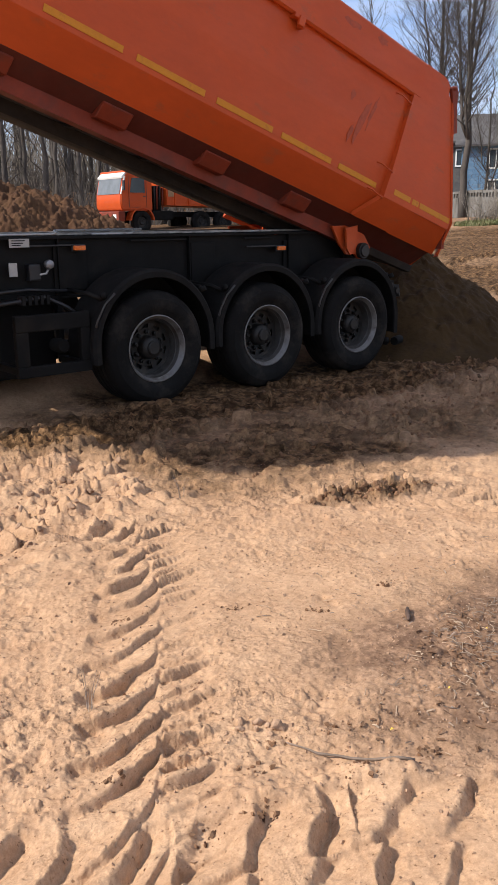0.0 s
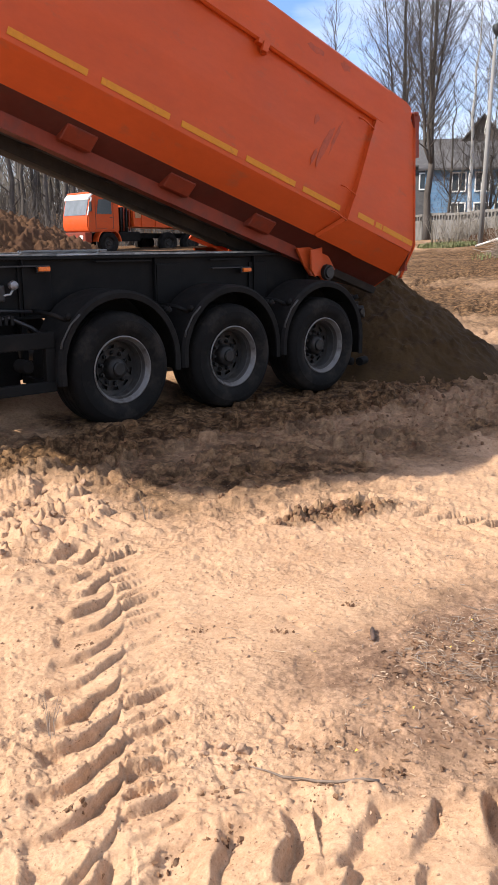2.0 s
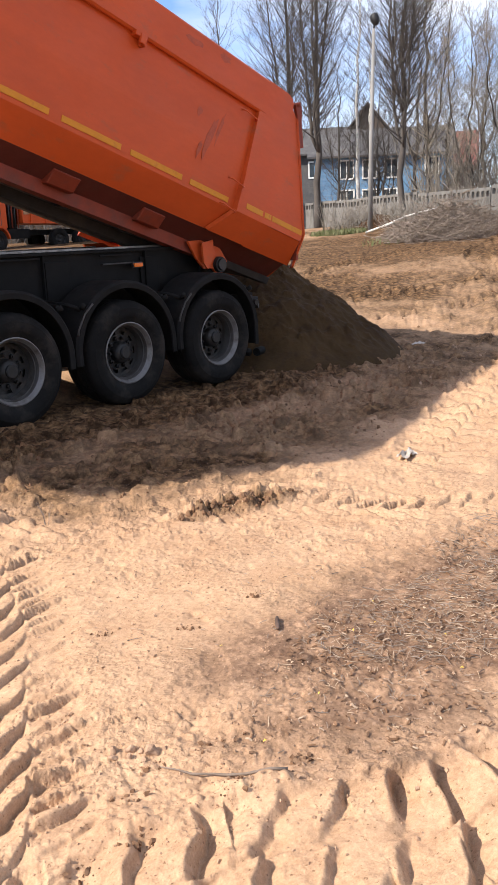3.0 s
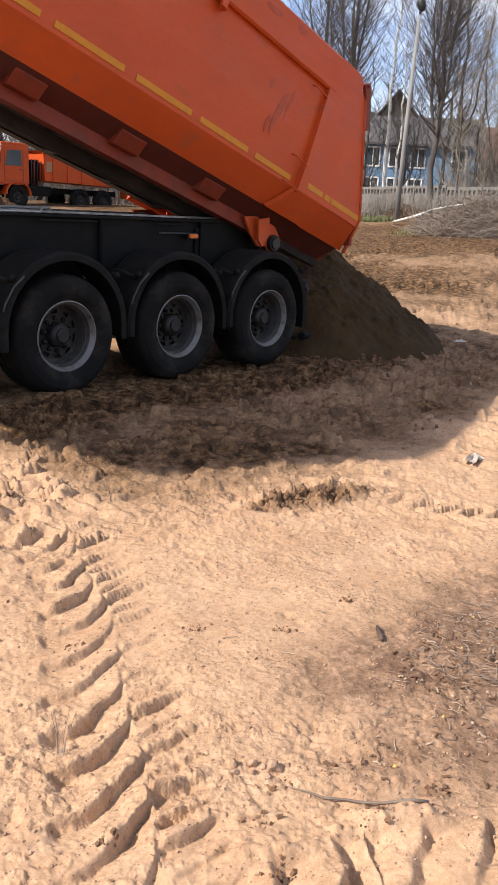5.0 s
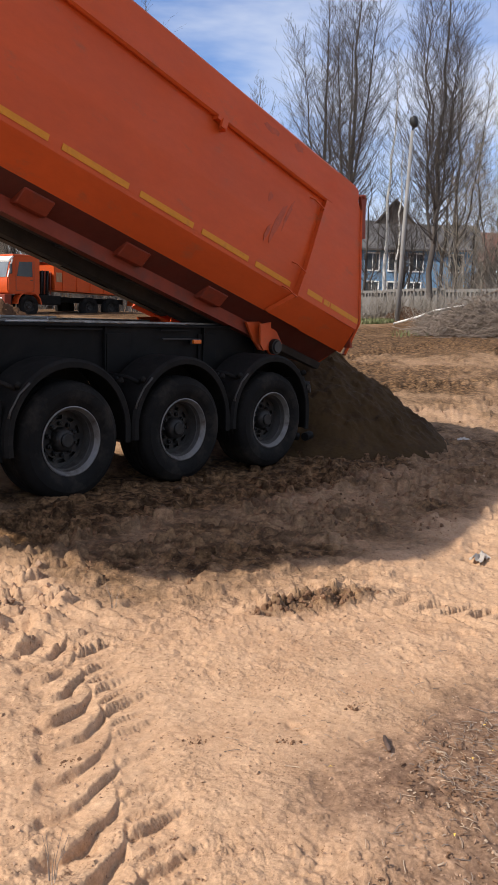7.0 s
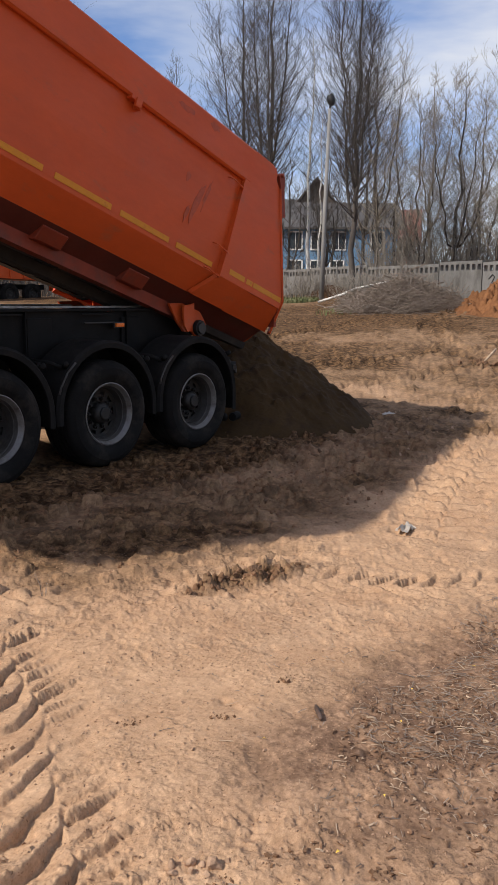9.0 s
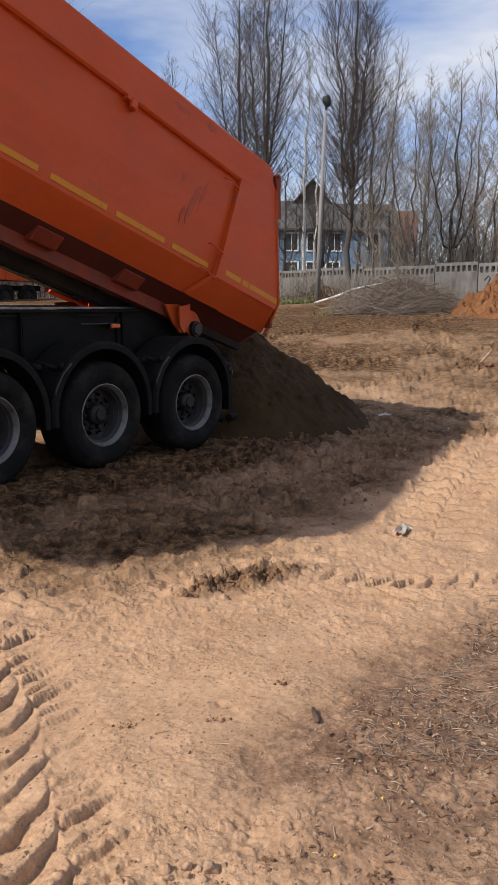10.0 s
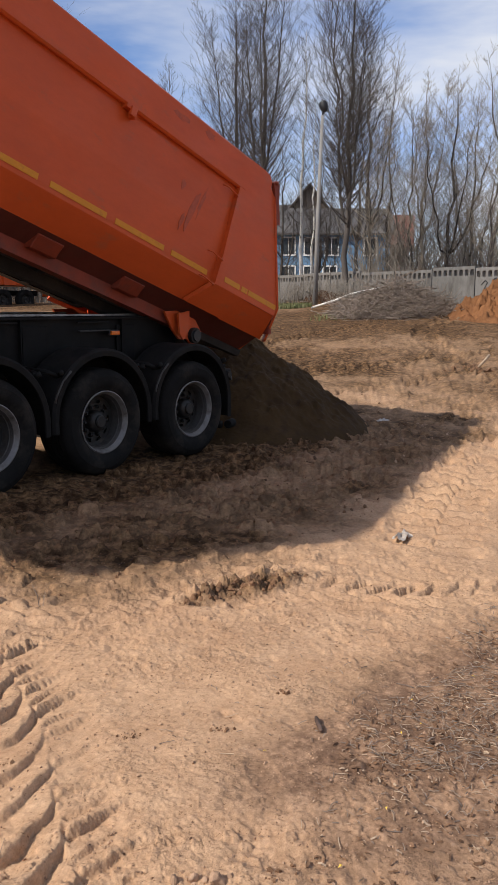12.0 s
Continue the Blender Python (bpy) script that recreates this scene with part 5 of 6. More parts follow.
# ---- trees ----
def tree_mesh(seed, height, stems, spread, trunk_r, branches, rise, twigs, low=0.25, fork_at=3, lean=(0, 0), thin=0.0065, depth_twigs=1):
    """Bare tree: tapering stems that fork low, ascending limbs, and fine twigs. Returns the two lists of a trunk and a crown."""
    g = random.Random(seed)
    tv, tf, cv, cf = [], [], [], []

    def limb(p, d, length, r, depth, kinks=4):
        pts, rad = [p.copy()], [r]
        q, dd = p.copy(), d.copy()
        for k in range(kinks):
            dd = (dd + Vector((g.gauss(0, 0.12), g.gauss(0, 0.12), 0.10 + rise * 0.16 if depth == 1 else 0.08))).normalized()
            q = q + dd * (length / kinks)
            pts.append(q.copy())
            rad.append(max(thin * 0.6, r * (1 - 0.85 * (k + 1) / kinks)))
        tube_data(pts, rad, 4 if depth < 2 else 3, cv, cf)
        return pts, rad

    main = []
    for s in range(stems):
        a = 2 * math.pi * (s + g.random() * 0.6) / max(1, stems)
        out = 0.25 * spread if s == 0 else spread * (0.45 + 0.7 * g.random())
        hgt = height * (1 if s == 0 else 0.74 + 0.24 * g.random())
        n = 13
        r0 = trunk_r
        fork = 0 if s == 0 else fork_at + g.randrange(0, 4)
        pts, rad = [], []
        for k in range(n + 1):
            t = k / n
            if k < fork:
                continue
            if s > 0 and k == fork:
                pts.append(main[fork].copy())
                rad.append(r0 * (1 - t) * 0.62)
                continue
            bend = out * ((k - fork) / (n - fork)) ** 0.7
            pts.append(Vector((math.cos(a) * bend + lean[0] * t + g.gauss(0, 0.07) * (k > 0), math.sin(a) * bend + lean[1] * t + g.gauss(0, 0.07) * (k > 0), -0.4 + (hgt + 0.4) * t)))
            rad.append(max(thin, r0 * (1 - t) ** 0.9 * (1.2 if k == 0 else 1) * (1 if s == 0 else 0.62)))
        if s == 0:
            main = pts
        tube_data(pts, rad, 8 if s == 0 else 6, tv, tf)
        n = len(pts) - 1
        start = fork / 13
        for b in range(branches):
            t = max(low, start + 0.04) + (0.97 - max(low, start + 0.04)) * (b + g.random()) / branches
            tt = (t - start) / (1 - start) * n
            i = min(n - 1, int(tt))
            f = tt - i
            q = pts[i].lerp(pts[i + 1], f)
            az = g.random() * 2 * math.pi
            up = 0.30 + 0.55 * rise * g.random() + 0.75 * t
            d = Vector((math.cos(az), math.sin(az), up * 0.8)).normalized()
            L = height * (0.19 * (1 - t) + 0.07) * (0.55 + 0.8 * g.random()) * (1.0 + 0.5 * spread / max(height, 1))
            lp, lr = limb(q, d, L, max(thin * 1.2, (1 - t) * r0 * 0.19 + 0.007), 1, 5)
            for tw in range(twigs):
                k = g.randrange(1, len(lp))
                w = lp[k - 1].lerp(lp[k], g.random())
                az2 = g.random() * 2 * math.pi
                d2 = (d * 0.55 + Vector((math.cos(az2), math.sin(az2), 0.15 + 0.5 * g.random())) * 0.85).normalized()
                sp, sr = limb(w, d2, L * (0.22 + 0.28 * g.random()), thin, 2, 3)
                for t3 in range(2 + (depth_twigs > 0) * g.randrange(2)):
                    az3 = g.random() * 2 * math.pi
                    d3 = (d2 + Vector((math.cos(az3), math.sin(az3), 0.3)) * 0.7).normalized()
                    limb(sp[1 + t3 % 3], d3, L * 0.20, thin * 0.8, 3, 2)
    return tv, tf, cv, cf


def tree(label, x, y, data, trunk_mat, crown_mat, group="", turn=0.0, sink=0.0):
    t = thing("tree", label, "tree", group, at=(x, y, land(x, y) - sink))
    t.rotation_euler = (0, 0, radians(turn))
    tv, tf, cv, cf = data
    raw("trunk", tv, tf, trunk_mat, t, True)
    raw("crown", cv, cf, crown_mat, t, True)
    return t


EYE_A = Vector((-5.60, -5.86))


def away(dx, dy, d):
    """The place d metres from the standing point, in a direction."""
    k = math.hypot(dx, dy)
    return EYE_A.x + dx / k * d, EYE_A.y + dy / k * d


linden = tree_mesh(11, 16.6, 3, 1.7, 0.19, 64, 0.65, 6, 0.30)
tree("tall bare linden with upswept limbs behind the fence", *away(0.793, 0.609, 47), linden, BARK, BARK, "bare trees")
tree("tall bare tree with many upright stems behind the fence", *away(0.8125, 0.583, 45.5), tree_mesh(12, 17.6, 4, 1.5, 0.20, 60, 0.65, 6, 0.30), BARK, BARK, "bare trees")
tree("slender birch with white lower trunk behind the fence", *away(0.8385, 0.5449, 50), tree_mesh(13, 15.0, 1, 0.6, 0.14, 36, 0.25, 7, 0.25), BIRCH, BARK, "bare trees")
tree("slender birch with white lower trunk behind the fence", *away(0.8445, 0.5355, 53), tree_mesh(43, 12.0, 1, 0.6, 0.11, 26, 0.25, 7, 0.25), BIRCH, BARK, "bare trees")
tree("tall bare tree with a sheaf of stems before the fence", *away(0.8645, 0.5026, 38.0), tree_mesh(14, 15.2, 5, 1.2, 0.15, 60, 0.65, 6, 0.30), BARK, BARK, "bare trees")
tree("bare tree with dense twigs behind the fence", *away(0.878, 0.478, 45), tree_mesh(15, 13.0, 3, 1.5, 0.13, 32, 0.55, 8, 0.15), BARK, BARK_PALE, "bare trees")
tree("bare tree with dense twigs behind the fence", *away(0.888, 0.460, 50), tree_mesh(16, 10.0, 2, 1.2, 0.12, 30, 0.55, 8, 0.15), BARK, BARK, "bare trees")
tree("pale twiggy tree with several leaning stems", *away(0.9055, 0.4243, 46), tree_mesh(17, 11.2, 3, 2.2, 0.12, 36, 0.55, 8, 0.12, 1), BARK_PALE, BARK_PALE, "bare trees")
tree("pale twiggy tree with several leaning stems", *away(0.9165, 0.400, 42), tree_mesh(18, 10.6, 4, 2.2, 0.12, 36, 0.55, 8, 0.12, 1), BARK, BARK_PALE, "bare trees")
tree("leaning bare tree with crooked stems behind the fence", *away(0.9315, 0.3637, 38), tree_mesh(19, 9.6, 3, 2.0, 0.13, 24, 0.8, 6, 0.2, 1, lean=(0.6, -1.6)), BARK, BARK_PALE, "bare trees")
tree("leaning bare tree with crooked stems behind the fence", *away(0.947, 0.321, 40), tree_mesh(20, 11.5, 4, 2.4, 0.14, 26, 0.9, 6, 0.2, 1), BARK, BARK_PALE, "bare trees")
tree("thin bare tree rising behind the trailer", *away(0.745, 0.667, 48), tree_mesh(21, 12.8, 2, 1.0, 0.15, 24, 0.9, 5, 0.3), BARK, BARK, "bare trees")
tree("small dense bare tree before the houses", *away(0.855, 0.518, 52), tree_mesh(22, 7.0, 3, 2.0, 0.09, 20, 0.8, 7, 0.1), BARK, BARK, "bare trees")
tree("small dense bare tree before the houses", *away(0.897, 0.442, 56), tree_mesh(23, 7.0, 4, 2.2, 0.09, 22, 0.8, 7, 0.1), BARK, BARK, "bare trees")
tree("small dense bare tree before the houses", *away(0.922, 0.387, 55), tree_mesh(24, 7.0, 4, 2.6, 0.09, 24, 0.8, 7, 0.1), BARK, BARK_PALE, "bare trees")
tree("small dense bare tree before the houses", *away(0.938, 0.346, 57), tree_mesh(25, 7.0, 4, 2.6, 0.09, 24, 0.8, 7, 0.1), BARK, BARK_PALE, "bare trees")
tree("pale twiggy tree with several leaning stems", *away(0.9255, 0.379, 47), tree_mesh(31, 10.5, 3, 2.0, 0.12, 34, 0.55, 8, 0.12, 1), BARK, BARK_PALE, "bare trees")
tree("bare tree with dense twigs behind the fence", *away(0.8705, 0.492, 48), tree_mesh(32, 11.5, 3, 1.5, 0.12, 32, 0.55, 8, 0.12, 1), BARK, BARK, "bare trees")
tree("bare tree with dense twigs behind the fence", *away(0.850, 0.527, 55), tree_mesh(33, 10.0, 3, 1.6, 0.11, 30, 0.55, 8, 0.12, 1), BARK, BARK, "bare trees")
tree("bare tree with dense twigs behind the fence", *away(0.826, 0.564, 54), tree_mesh(34, 10.0, 3, 1.6, 0.11, 30, 0.55, 8, 0.12, 1), BARK, BARK, "bare trees")
tree("pale twiggy tree with several leaning stems", *away(0.8995, 0.437, 44), tree_mesh(35, 9.0, 3, 1.8, 0.10, 32, 0.55, 8, 0.12, 1), BARK, BARK_PALE, "bare trees")
# the wood behind the earth heap
kinds = [tree(f"bare woodland tree with grey trunk", *away(0.36 + 0.05 * k, 0.90 - 0.02 * k, 58 + 3 * k), tree_mesh(60 + k, 16 + k, 1 + k % 2, 0.8, 0.20, 22, 0.9, 4, 0.12), BARK, BARK, "woodland trees") for k in range(4)]
g = random.Random(77)
for k in range(84):
    a = radians(g.uniform(47.0, 74.0))
    d = g.uniform(56, 92)
    x, y = EYE_A.x + math.cos(a) * d, EYE_A.y + math.sin(a) * d
    t = copy_thing(kinds[k % 4], pose(x, y, land(x, y), 0, 0, g.uniform(0, 360)))
low_kinds = [tree("low far scrubby tree beyond the houses", *away(0.95 - 0.1 * k, 0.31 + 0.17 * k, 90 + 6 * k), tree_mesh(80 + k, 7.5 + k, 3, 1.6, 0.13, 22, 0.8, 4, 0.10), BARK, BARK_PALE, "far trees") for k in range(2)]
for k in range(30):
    a = radians(g.uniform(13.0, 47.0))
    d = g.uniform(84, 125)
    x, y = EYE_A.x + math.cos(a) * d, EYE_A.y + math.sin(a) * d
    copy_thing(low_kinds[k % 2], pose(x, y, land(x, y), 0, 0, g.uniform(0, 360)))


# ---- brushwood, scrub ----
def thicket(label, a0, a1, d0, d1, n, seed, mat, l0=1.0, l1=3.6):
    g = random.Random(seed)
    v, f = [], []
    for k in range(n):
        a, d = radians(g.uniform(a0, a1)), g.uniform(d0, d1)
        x, y = EYE_A.x + math.cos(a) * d, EYE_A.y + math.sin(a) * d
        p = Vector((x, y, land(x, y) - 0.1))
        w = Vector((g.gauss(0, 0.25), g.gauss(0, 0.25), 1)).normalized()
        L = g.uniform(l0, l1)
        tube_data([p, p + w * L * 0.5, p + w * L * 0.8 + Vector((g.gauss(0, 0.2), g.gauss(0, 0.2), 0)), p + w * L + Vector((g.gauss(0, 0.4), g.gauss(0, 0.4), 0))], [0.028, 0.02, 0.014, 0.008], 3, v, f)
    return tagged(raw("thicket", v, f, mat), label, "shrub", kind="stuff")


thicket("grey leafless undergrowth at the wood's edge", 47, 76, 52, 84, 2600, 91, BARK)
thicket("tall grey leafless saplings deep in the wood", 46, 77, 78, 104, 4200, 93, BARK_PALE, 3.0, 9.0)
thicket("pale leafless undergrowth among the houses", 14, 29.3, 41, 58, 1700, 92, STALK, 1.2, 4.6)


def brush(name, label, cx, cy, rx, ry, h, n, seed, mat, upright=0.0, r=0.012, category="brushwood"):
    g = random.Random(seed)
    v, f = [], []
    for k in range(n):
        a, q = g.random() * 2 * math.pi, math.sqrt(g.random())
        x, y = cx + rx * q * math.cos(a), cy + ry * q * math.sin(a)
        z = land(x, y) + h * (1 - q) * g.random() + 0.02
        az, el = g.random() * 2 * math.pi, (g.gauss(0.15, 0.25) if g.random() > upright else g.uniform(0.7, 1.45))
        d = Vector((math.cos(az) * math.cos(el), math.sin(az) * math.cos(el), math.sin(el)))
        L = g.uniform(0.5, 1.9) * (0.8 if upright else 1)
        p = Vector((x, y, z)) - d * L * (0.0 if upright > 0.5 else 0.5)
        pts = [p]
        for i in range(4):
            d = (d + Vector((g.gauss(0, 0.14), g.gauss(0, 0.14), g.gauss(0.02, 0.10)))).normalized()
            p = p + d * L / 4
            p.z = max(p.z, land(p.x, p.y) + 0.01)
            pts.append(p.copy())
        tube_data(pts, [r * g.uniform(0.7, 1.8) * (1 - 0.16 * i) for i in range(5)], 3, v, f)
    ob = raw(name, v, f, mat, None, True)
    return tagged(ob, label, category, kind="stuff")


bx, by = away(0.8935, 0.449, 31.5)
brush("brushwood_pile", "tangled pile of cut grey branches", bx, by, 3.1, 1.9, 1.45, 1900, 5, TWIG)
brush("scrub", "dry leafless scrub along the fence", *away(0.893, 0.450, 35.0), 4.2, 1.6, 0.5, 1500, 6, STALK, 0.9, 0.009, "shrub")
brush("scrub", "dry leafless scrub along the fence", *away(0.842, 0.539, 37.5), 2.6, 1.0, 0.3, 420, 8, STALK, 0.9, 0.009, "shrub")
brush("scrub", "dry leafless scrub behind the fence", *away(0.905, 0.425, 42.0), 2.6, 3.0, 1.2, 420, 7, TWIG, 0.8, 0.012, "shrub")
log0, log1 = away(0.8455, 0.534, 33.0), away(0.885, 0.4655, 31.0)
lz0, lz1 = land(*log0) + 0.10, land(*log1) + 0.98
mid = ((log0[0] + log1[0]) / 2, (log0[1] + log1[1]) / 2)
tagged(tube("birch_log", [(log0[0], log0[1], lz0), (mid[0] - 0.4, mid[1] + 0.2, lz0 + 0.28), (mid[0] + 0.3, mid[1], (lz0 + lz1) / 2 + 0.14), (log1[0], log1[1], lz1)], [0.050, 0.045, 0.035, 0.018], BIRCH),
       "white birch trunk lying on the brushwood", "log")


def grass(name, label, cx, cy, rx, ry, n, seed, mat, h=0.14, w=0.006, category="grass"):
    g = random.Random(seed)
    v, f = [], []
    for k in range(n):
        a, q = g.random() * 2 * math.pi, math.sqrt(g.random())
        x, y = cx + rx * q * math.cos(a), cy + ry * q * math.sin(a)
        z = land(x, y) - 0.03
        az = g.random() * 2 * math.pi
        hh = h * g.uniform(0.5, 1.3)
        tx, ty = math.cos(az) * hh * 0.4, math.sin(az) * hh * 0.4
        sx, sy = -math.sin(az) * w, math.cos(az) * w
        b = len(v)
        v += [(x - sx, y - sy, z), (x + sx, y + sy, z), (x + tx * 0.4 + sx * 0.7, y + ty * 0.4 + sy * 0.7, z + hh * 0.6), (x + tx * 0.4 - sx * 0.7, y + ty * 0.4 - sy * 0.7, z + hh * 0.6), (x + tx, y + ty, z + hh)]
        f += [(b, b + 1, b + 2, b + 3), (b + 3, b + 2, b + 4)]
    return tagged(raw(name, v, f, mat), label, category, kind="stuff")


grass("grass_patch", "fresh green grass by the fence", *away(0.828, 0.561, 34.5), 1.5, 0.9, 2200, 4, GREEN, 0.17, 0.02)
grass("grass_patch", "sparse young grass under the brushwood", *away(0.868, 0.496, 30.5), 2.4, 0.8, 220, 14, GREEN, 0.16, 0.016)


# ---- the parked tipper lorry ----
def lorry():
    """Cab-over tipper with an orange body; x runs back from its front, y across to its far side."""
    t = thing("tipper_lorry", "orange cab-over tipper lorry parked across the field", "truck")
    bm = bmesh.new()
    side = [(0.10, 1.05), (0.00, 1.25), (0.02, 1.75), (0.22, 2.62), (0.42, 2.80), (1.55, 2.84), (1.72, 2.74), (1.74, 1.05)]
    vs = prism(bm, side, 0.0, 2.4)
    bmesh.ops.bevel(bm, geom=list({e for v in vs for e in v.link_edges}), offset=0.05, segments=2, affect="EDGES")
    cab = part("cab", bm, ORANGE, t, "orange steel cab", True)
    bm = bmesh.new()
    prism(bm, [(0.030, 1.80), (0.190, 2.52), (0.170, 2.53), (0.008, 1.80)], 0.14, 2.26)
    part("windscreen", bm, SCREEN, cab)
    bm = bmesh.new()
    prism(bm, [(0.50, 1.86), (0.62, 2.52), (1.30, 2.54), (1.32, 1.86)], -0.012, 0.01)
    part("side_window", bm, TRUCK_GLASS, cab)
    bm = bmesh.new()
    for lo, hi in (((0.44, -0.02, 1.20), (0.455, 0.0, 2.58)), ((1.39, -0.02, 1.20), (1.405, 0.0, 2.60)), ((0.44, -0.02, 1.20), (1.40, 0.0, 1.215)), ((1.2, -0.035, 1.68), (1.34, 0.0, 1.72))):
        box(bm, lo, hi)
    part("door_seam", bm, BROWN_BOARD, cab)
    bm = bmesh.new()
    box(bm, (0.30, -0.01, 2.74), (1.60, 2.41, 2.86), 0.05)
    part("roof_cap", bm, ORANGE, cab)
    bm = bmesh.new()
    box(bm, (0.05, -0.28, 1.95), (0.11, -0.10, 2.40), 0.02)
    part("mirror", bm, BLACK, cab)
    # white strip and post paint the sun's glare on the cab's front edges
    bm = bmesh.new()
    prism(bm, [(0.150, 2.50), (0.120, 2.58), (0.33, 2.79), (0.42, 2.83), (0.44, 2.80), (0.24, 2.60)], 0.04, 2.36)
    part("sun_visor", bm, WHITE, cab, "pale strip painting sun glare over the windscreen")
    bm = bmesh.new()
    prism(bm, [(0.02, 1.80), (0.05, 1.80), (0.30, 2.60), (0.24, 2.60)], -0.014, 0.06)
    part("corner_post", bm, WHITE, cab, "windscreen post with sunlight painted pale")
    bm = bmesh.new()
    box(bm, (-0.12, 0.05, 0.55), (0.25, 2.35, 1.02), 0.05)
    part("bumper", bm, ORANGE_WORN_SHADE, t)
    for y0 in (0.25, 1.85):
        bm = bmesh.new()
        box(bm, (-0.135, y0, 0.70), (-0.115, y0 + 0.3, 0.88), 0.01)
        part("headlight", bm, WHITE, t, "pale headlight")
    bm = bmesh.new()
    box(bm, (0.3, 0.75, 0.75), (7.2, 0.90, 1.00), 0.01)
    box(bm, (0.3, 1.50, 0.75), (7.2, 1.65, 1.00), 0.01)
    box(bm, (1.8, 0.15, 0.60), (3.0, 0.70, 1.05), 0.05)
    box(bm, (2.0, 0.3, 1.0), (2.4, 2.1, 2.2), 0.04)
    part("chassis", bm, CHASSIS, t)
    for k in range(4):
        tube("pipe", [(1.90 + 0.16 * k, 0.15, 1.1), (1.92 + 0.16 * k, 0.15, 1.9 + 0.15 * (k % 2)), (2.05 + 0.16 * k, 0.3, 2.2)], 0.035, ORANGE_WORN_SHADE if k % 2 else BLACK, t, 6)
    bm = bmesh.new()
    prism(bm, [(2.55, 1.30), (2.45, 2.50), (2.30, 2.62), (7.45, 2.62), (7.60, 2.20), (7.20, 1.20)], -0.02, 2.42)
    bod = part("tipper_body", bm, ORANGE, t, "orange steel tipper body")
    for k in range(6):
        bm = bmesh.new()
        x = 2.95 + 0.8 * k
        box(bm, (x, -0.09, 1.28), (x + 0.10, -0.018, 2.60), 0.01)
        part("rib", bm, ORANGE, bod)
    bm = bmesh.new()
    box(bm, (2.40, -0.10, 2.50), (7.5, -0.018, 2.64), 0.015)
    part("rim", bm, ORANGE, bod)
    bm = bmesh.new()
    box(bm, (2.60, -0.05, 1.70), (2.92, -0.022, 2.15), 0.01)
    part("plate", bm, PALE_SAND, bod, "pale plate")
    bm = bmesh.new()
    prism(bm, [(7.35, 0.70), (7.75, 0.70), (7.70, 1.45), (7.50, 1.45)], -0.04, 0.6)
    part("mud_flap", bm, ORANGE, t, "bright orange flap")
    first = None
    for x in (1.15, 4.6, 5.95):
        for y0, flip in ((0.0, False), (2.4, True)):
            if first is None:
                bm = bmesh.new()
                lathe(bm, [(0.28, 0.02), (0.36, -0.02), (0.47, -0.01), (0.52, 0.05), (0.52, 0.27), (0.47, 0.30), (0.28, 0.28)], 28)
                first = part("wheel", bm, RUBBER, t, "dark dusty tyre", True)
                bm = bmesh.new()
                lathe(bm, [(0.0, 0.05), (0.10, 0.03), (0.14, 0.09), (0.24, 0.09), (0.275, 0.01), (0.28, 0.20), (0.0, 0.20)], 24, False)
                rim = part("rim", bm, WHEEL_DISC, first, "", True)
                first.matrix_basis = pose(x, y0, 0.52)
            else:
                w = new("wheel", first.data)
                w.parent, w.matrix_basis = t, pose(x, y0, 0.52, 0, 0, 180 if flip else 0)
                tagged(w, "dark dusty tyre")
                shared("rim", rim, w, Matrix())
    bm = bmesh.new()
    for k in range(13):
        a, b = math.pi * k / 13, math.pi * (k + 1) / 13
        prism(bm, [(1.15 - 0.66 * math.cos(a), 0.60 + 0.62 * math.sin(a)), (1.15 - 0.66 * math.cos(b), 0.60 + 0.62 * math.sin(b)), (1.15 - 0.60 * math.cos(b), 0.60 + 0.56 * math.sin(b)), (1.15 - 0.60 * math.cos(a), 0.60 + 0.56 * math.sin(a))], -0.03, 0.45)
    part("wheel_arch", bm, ORANGE, t)
    return t


truck = lorry()
tx, ty = 16.40, 28.56
truck.matrix_basis = pose(tx - 0.22, ty + 0.12, land(18.5, 29.0) - 0.16, 0, 0, -2)


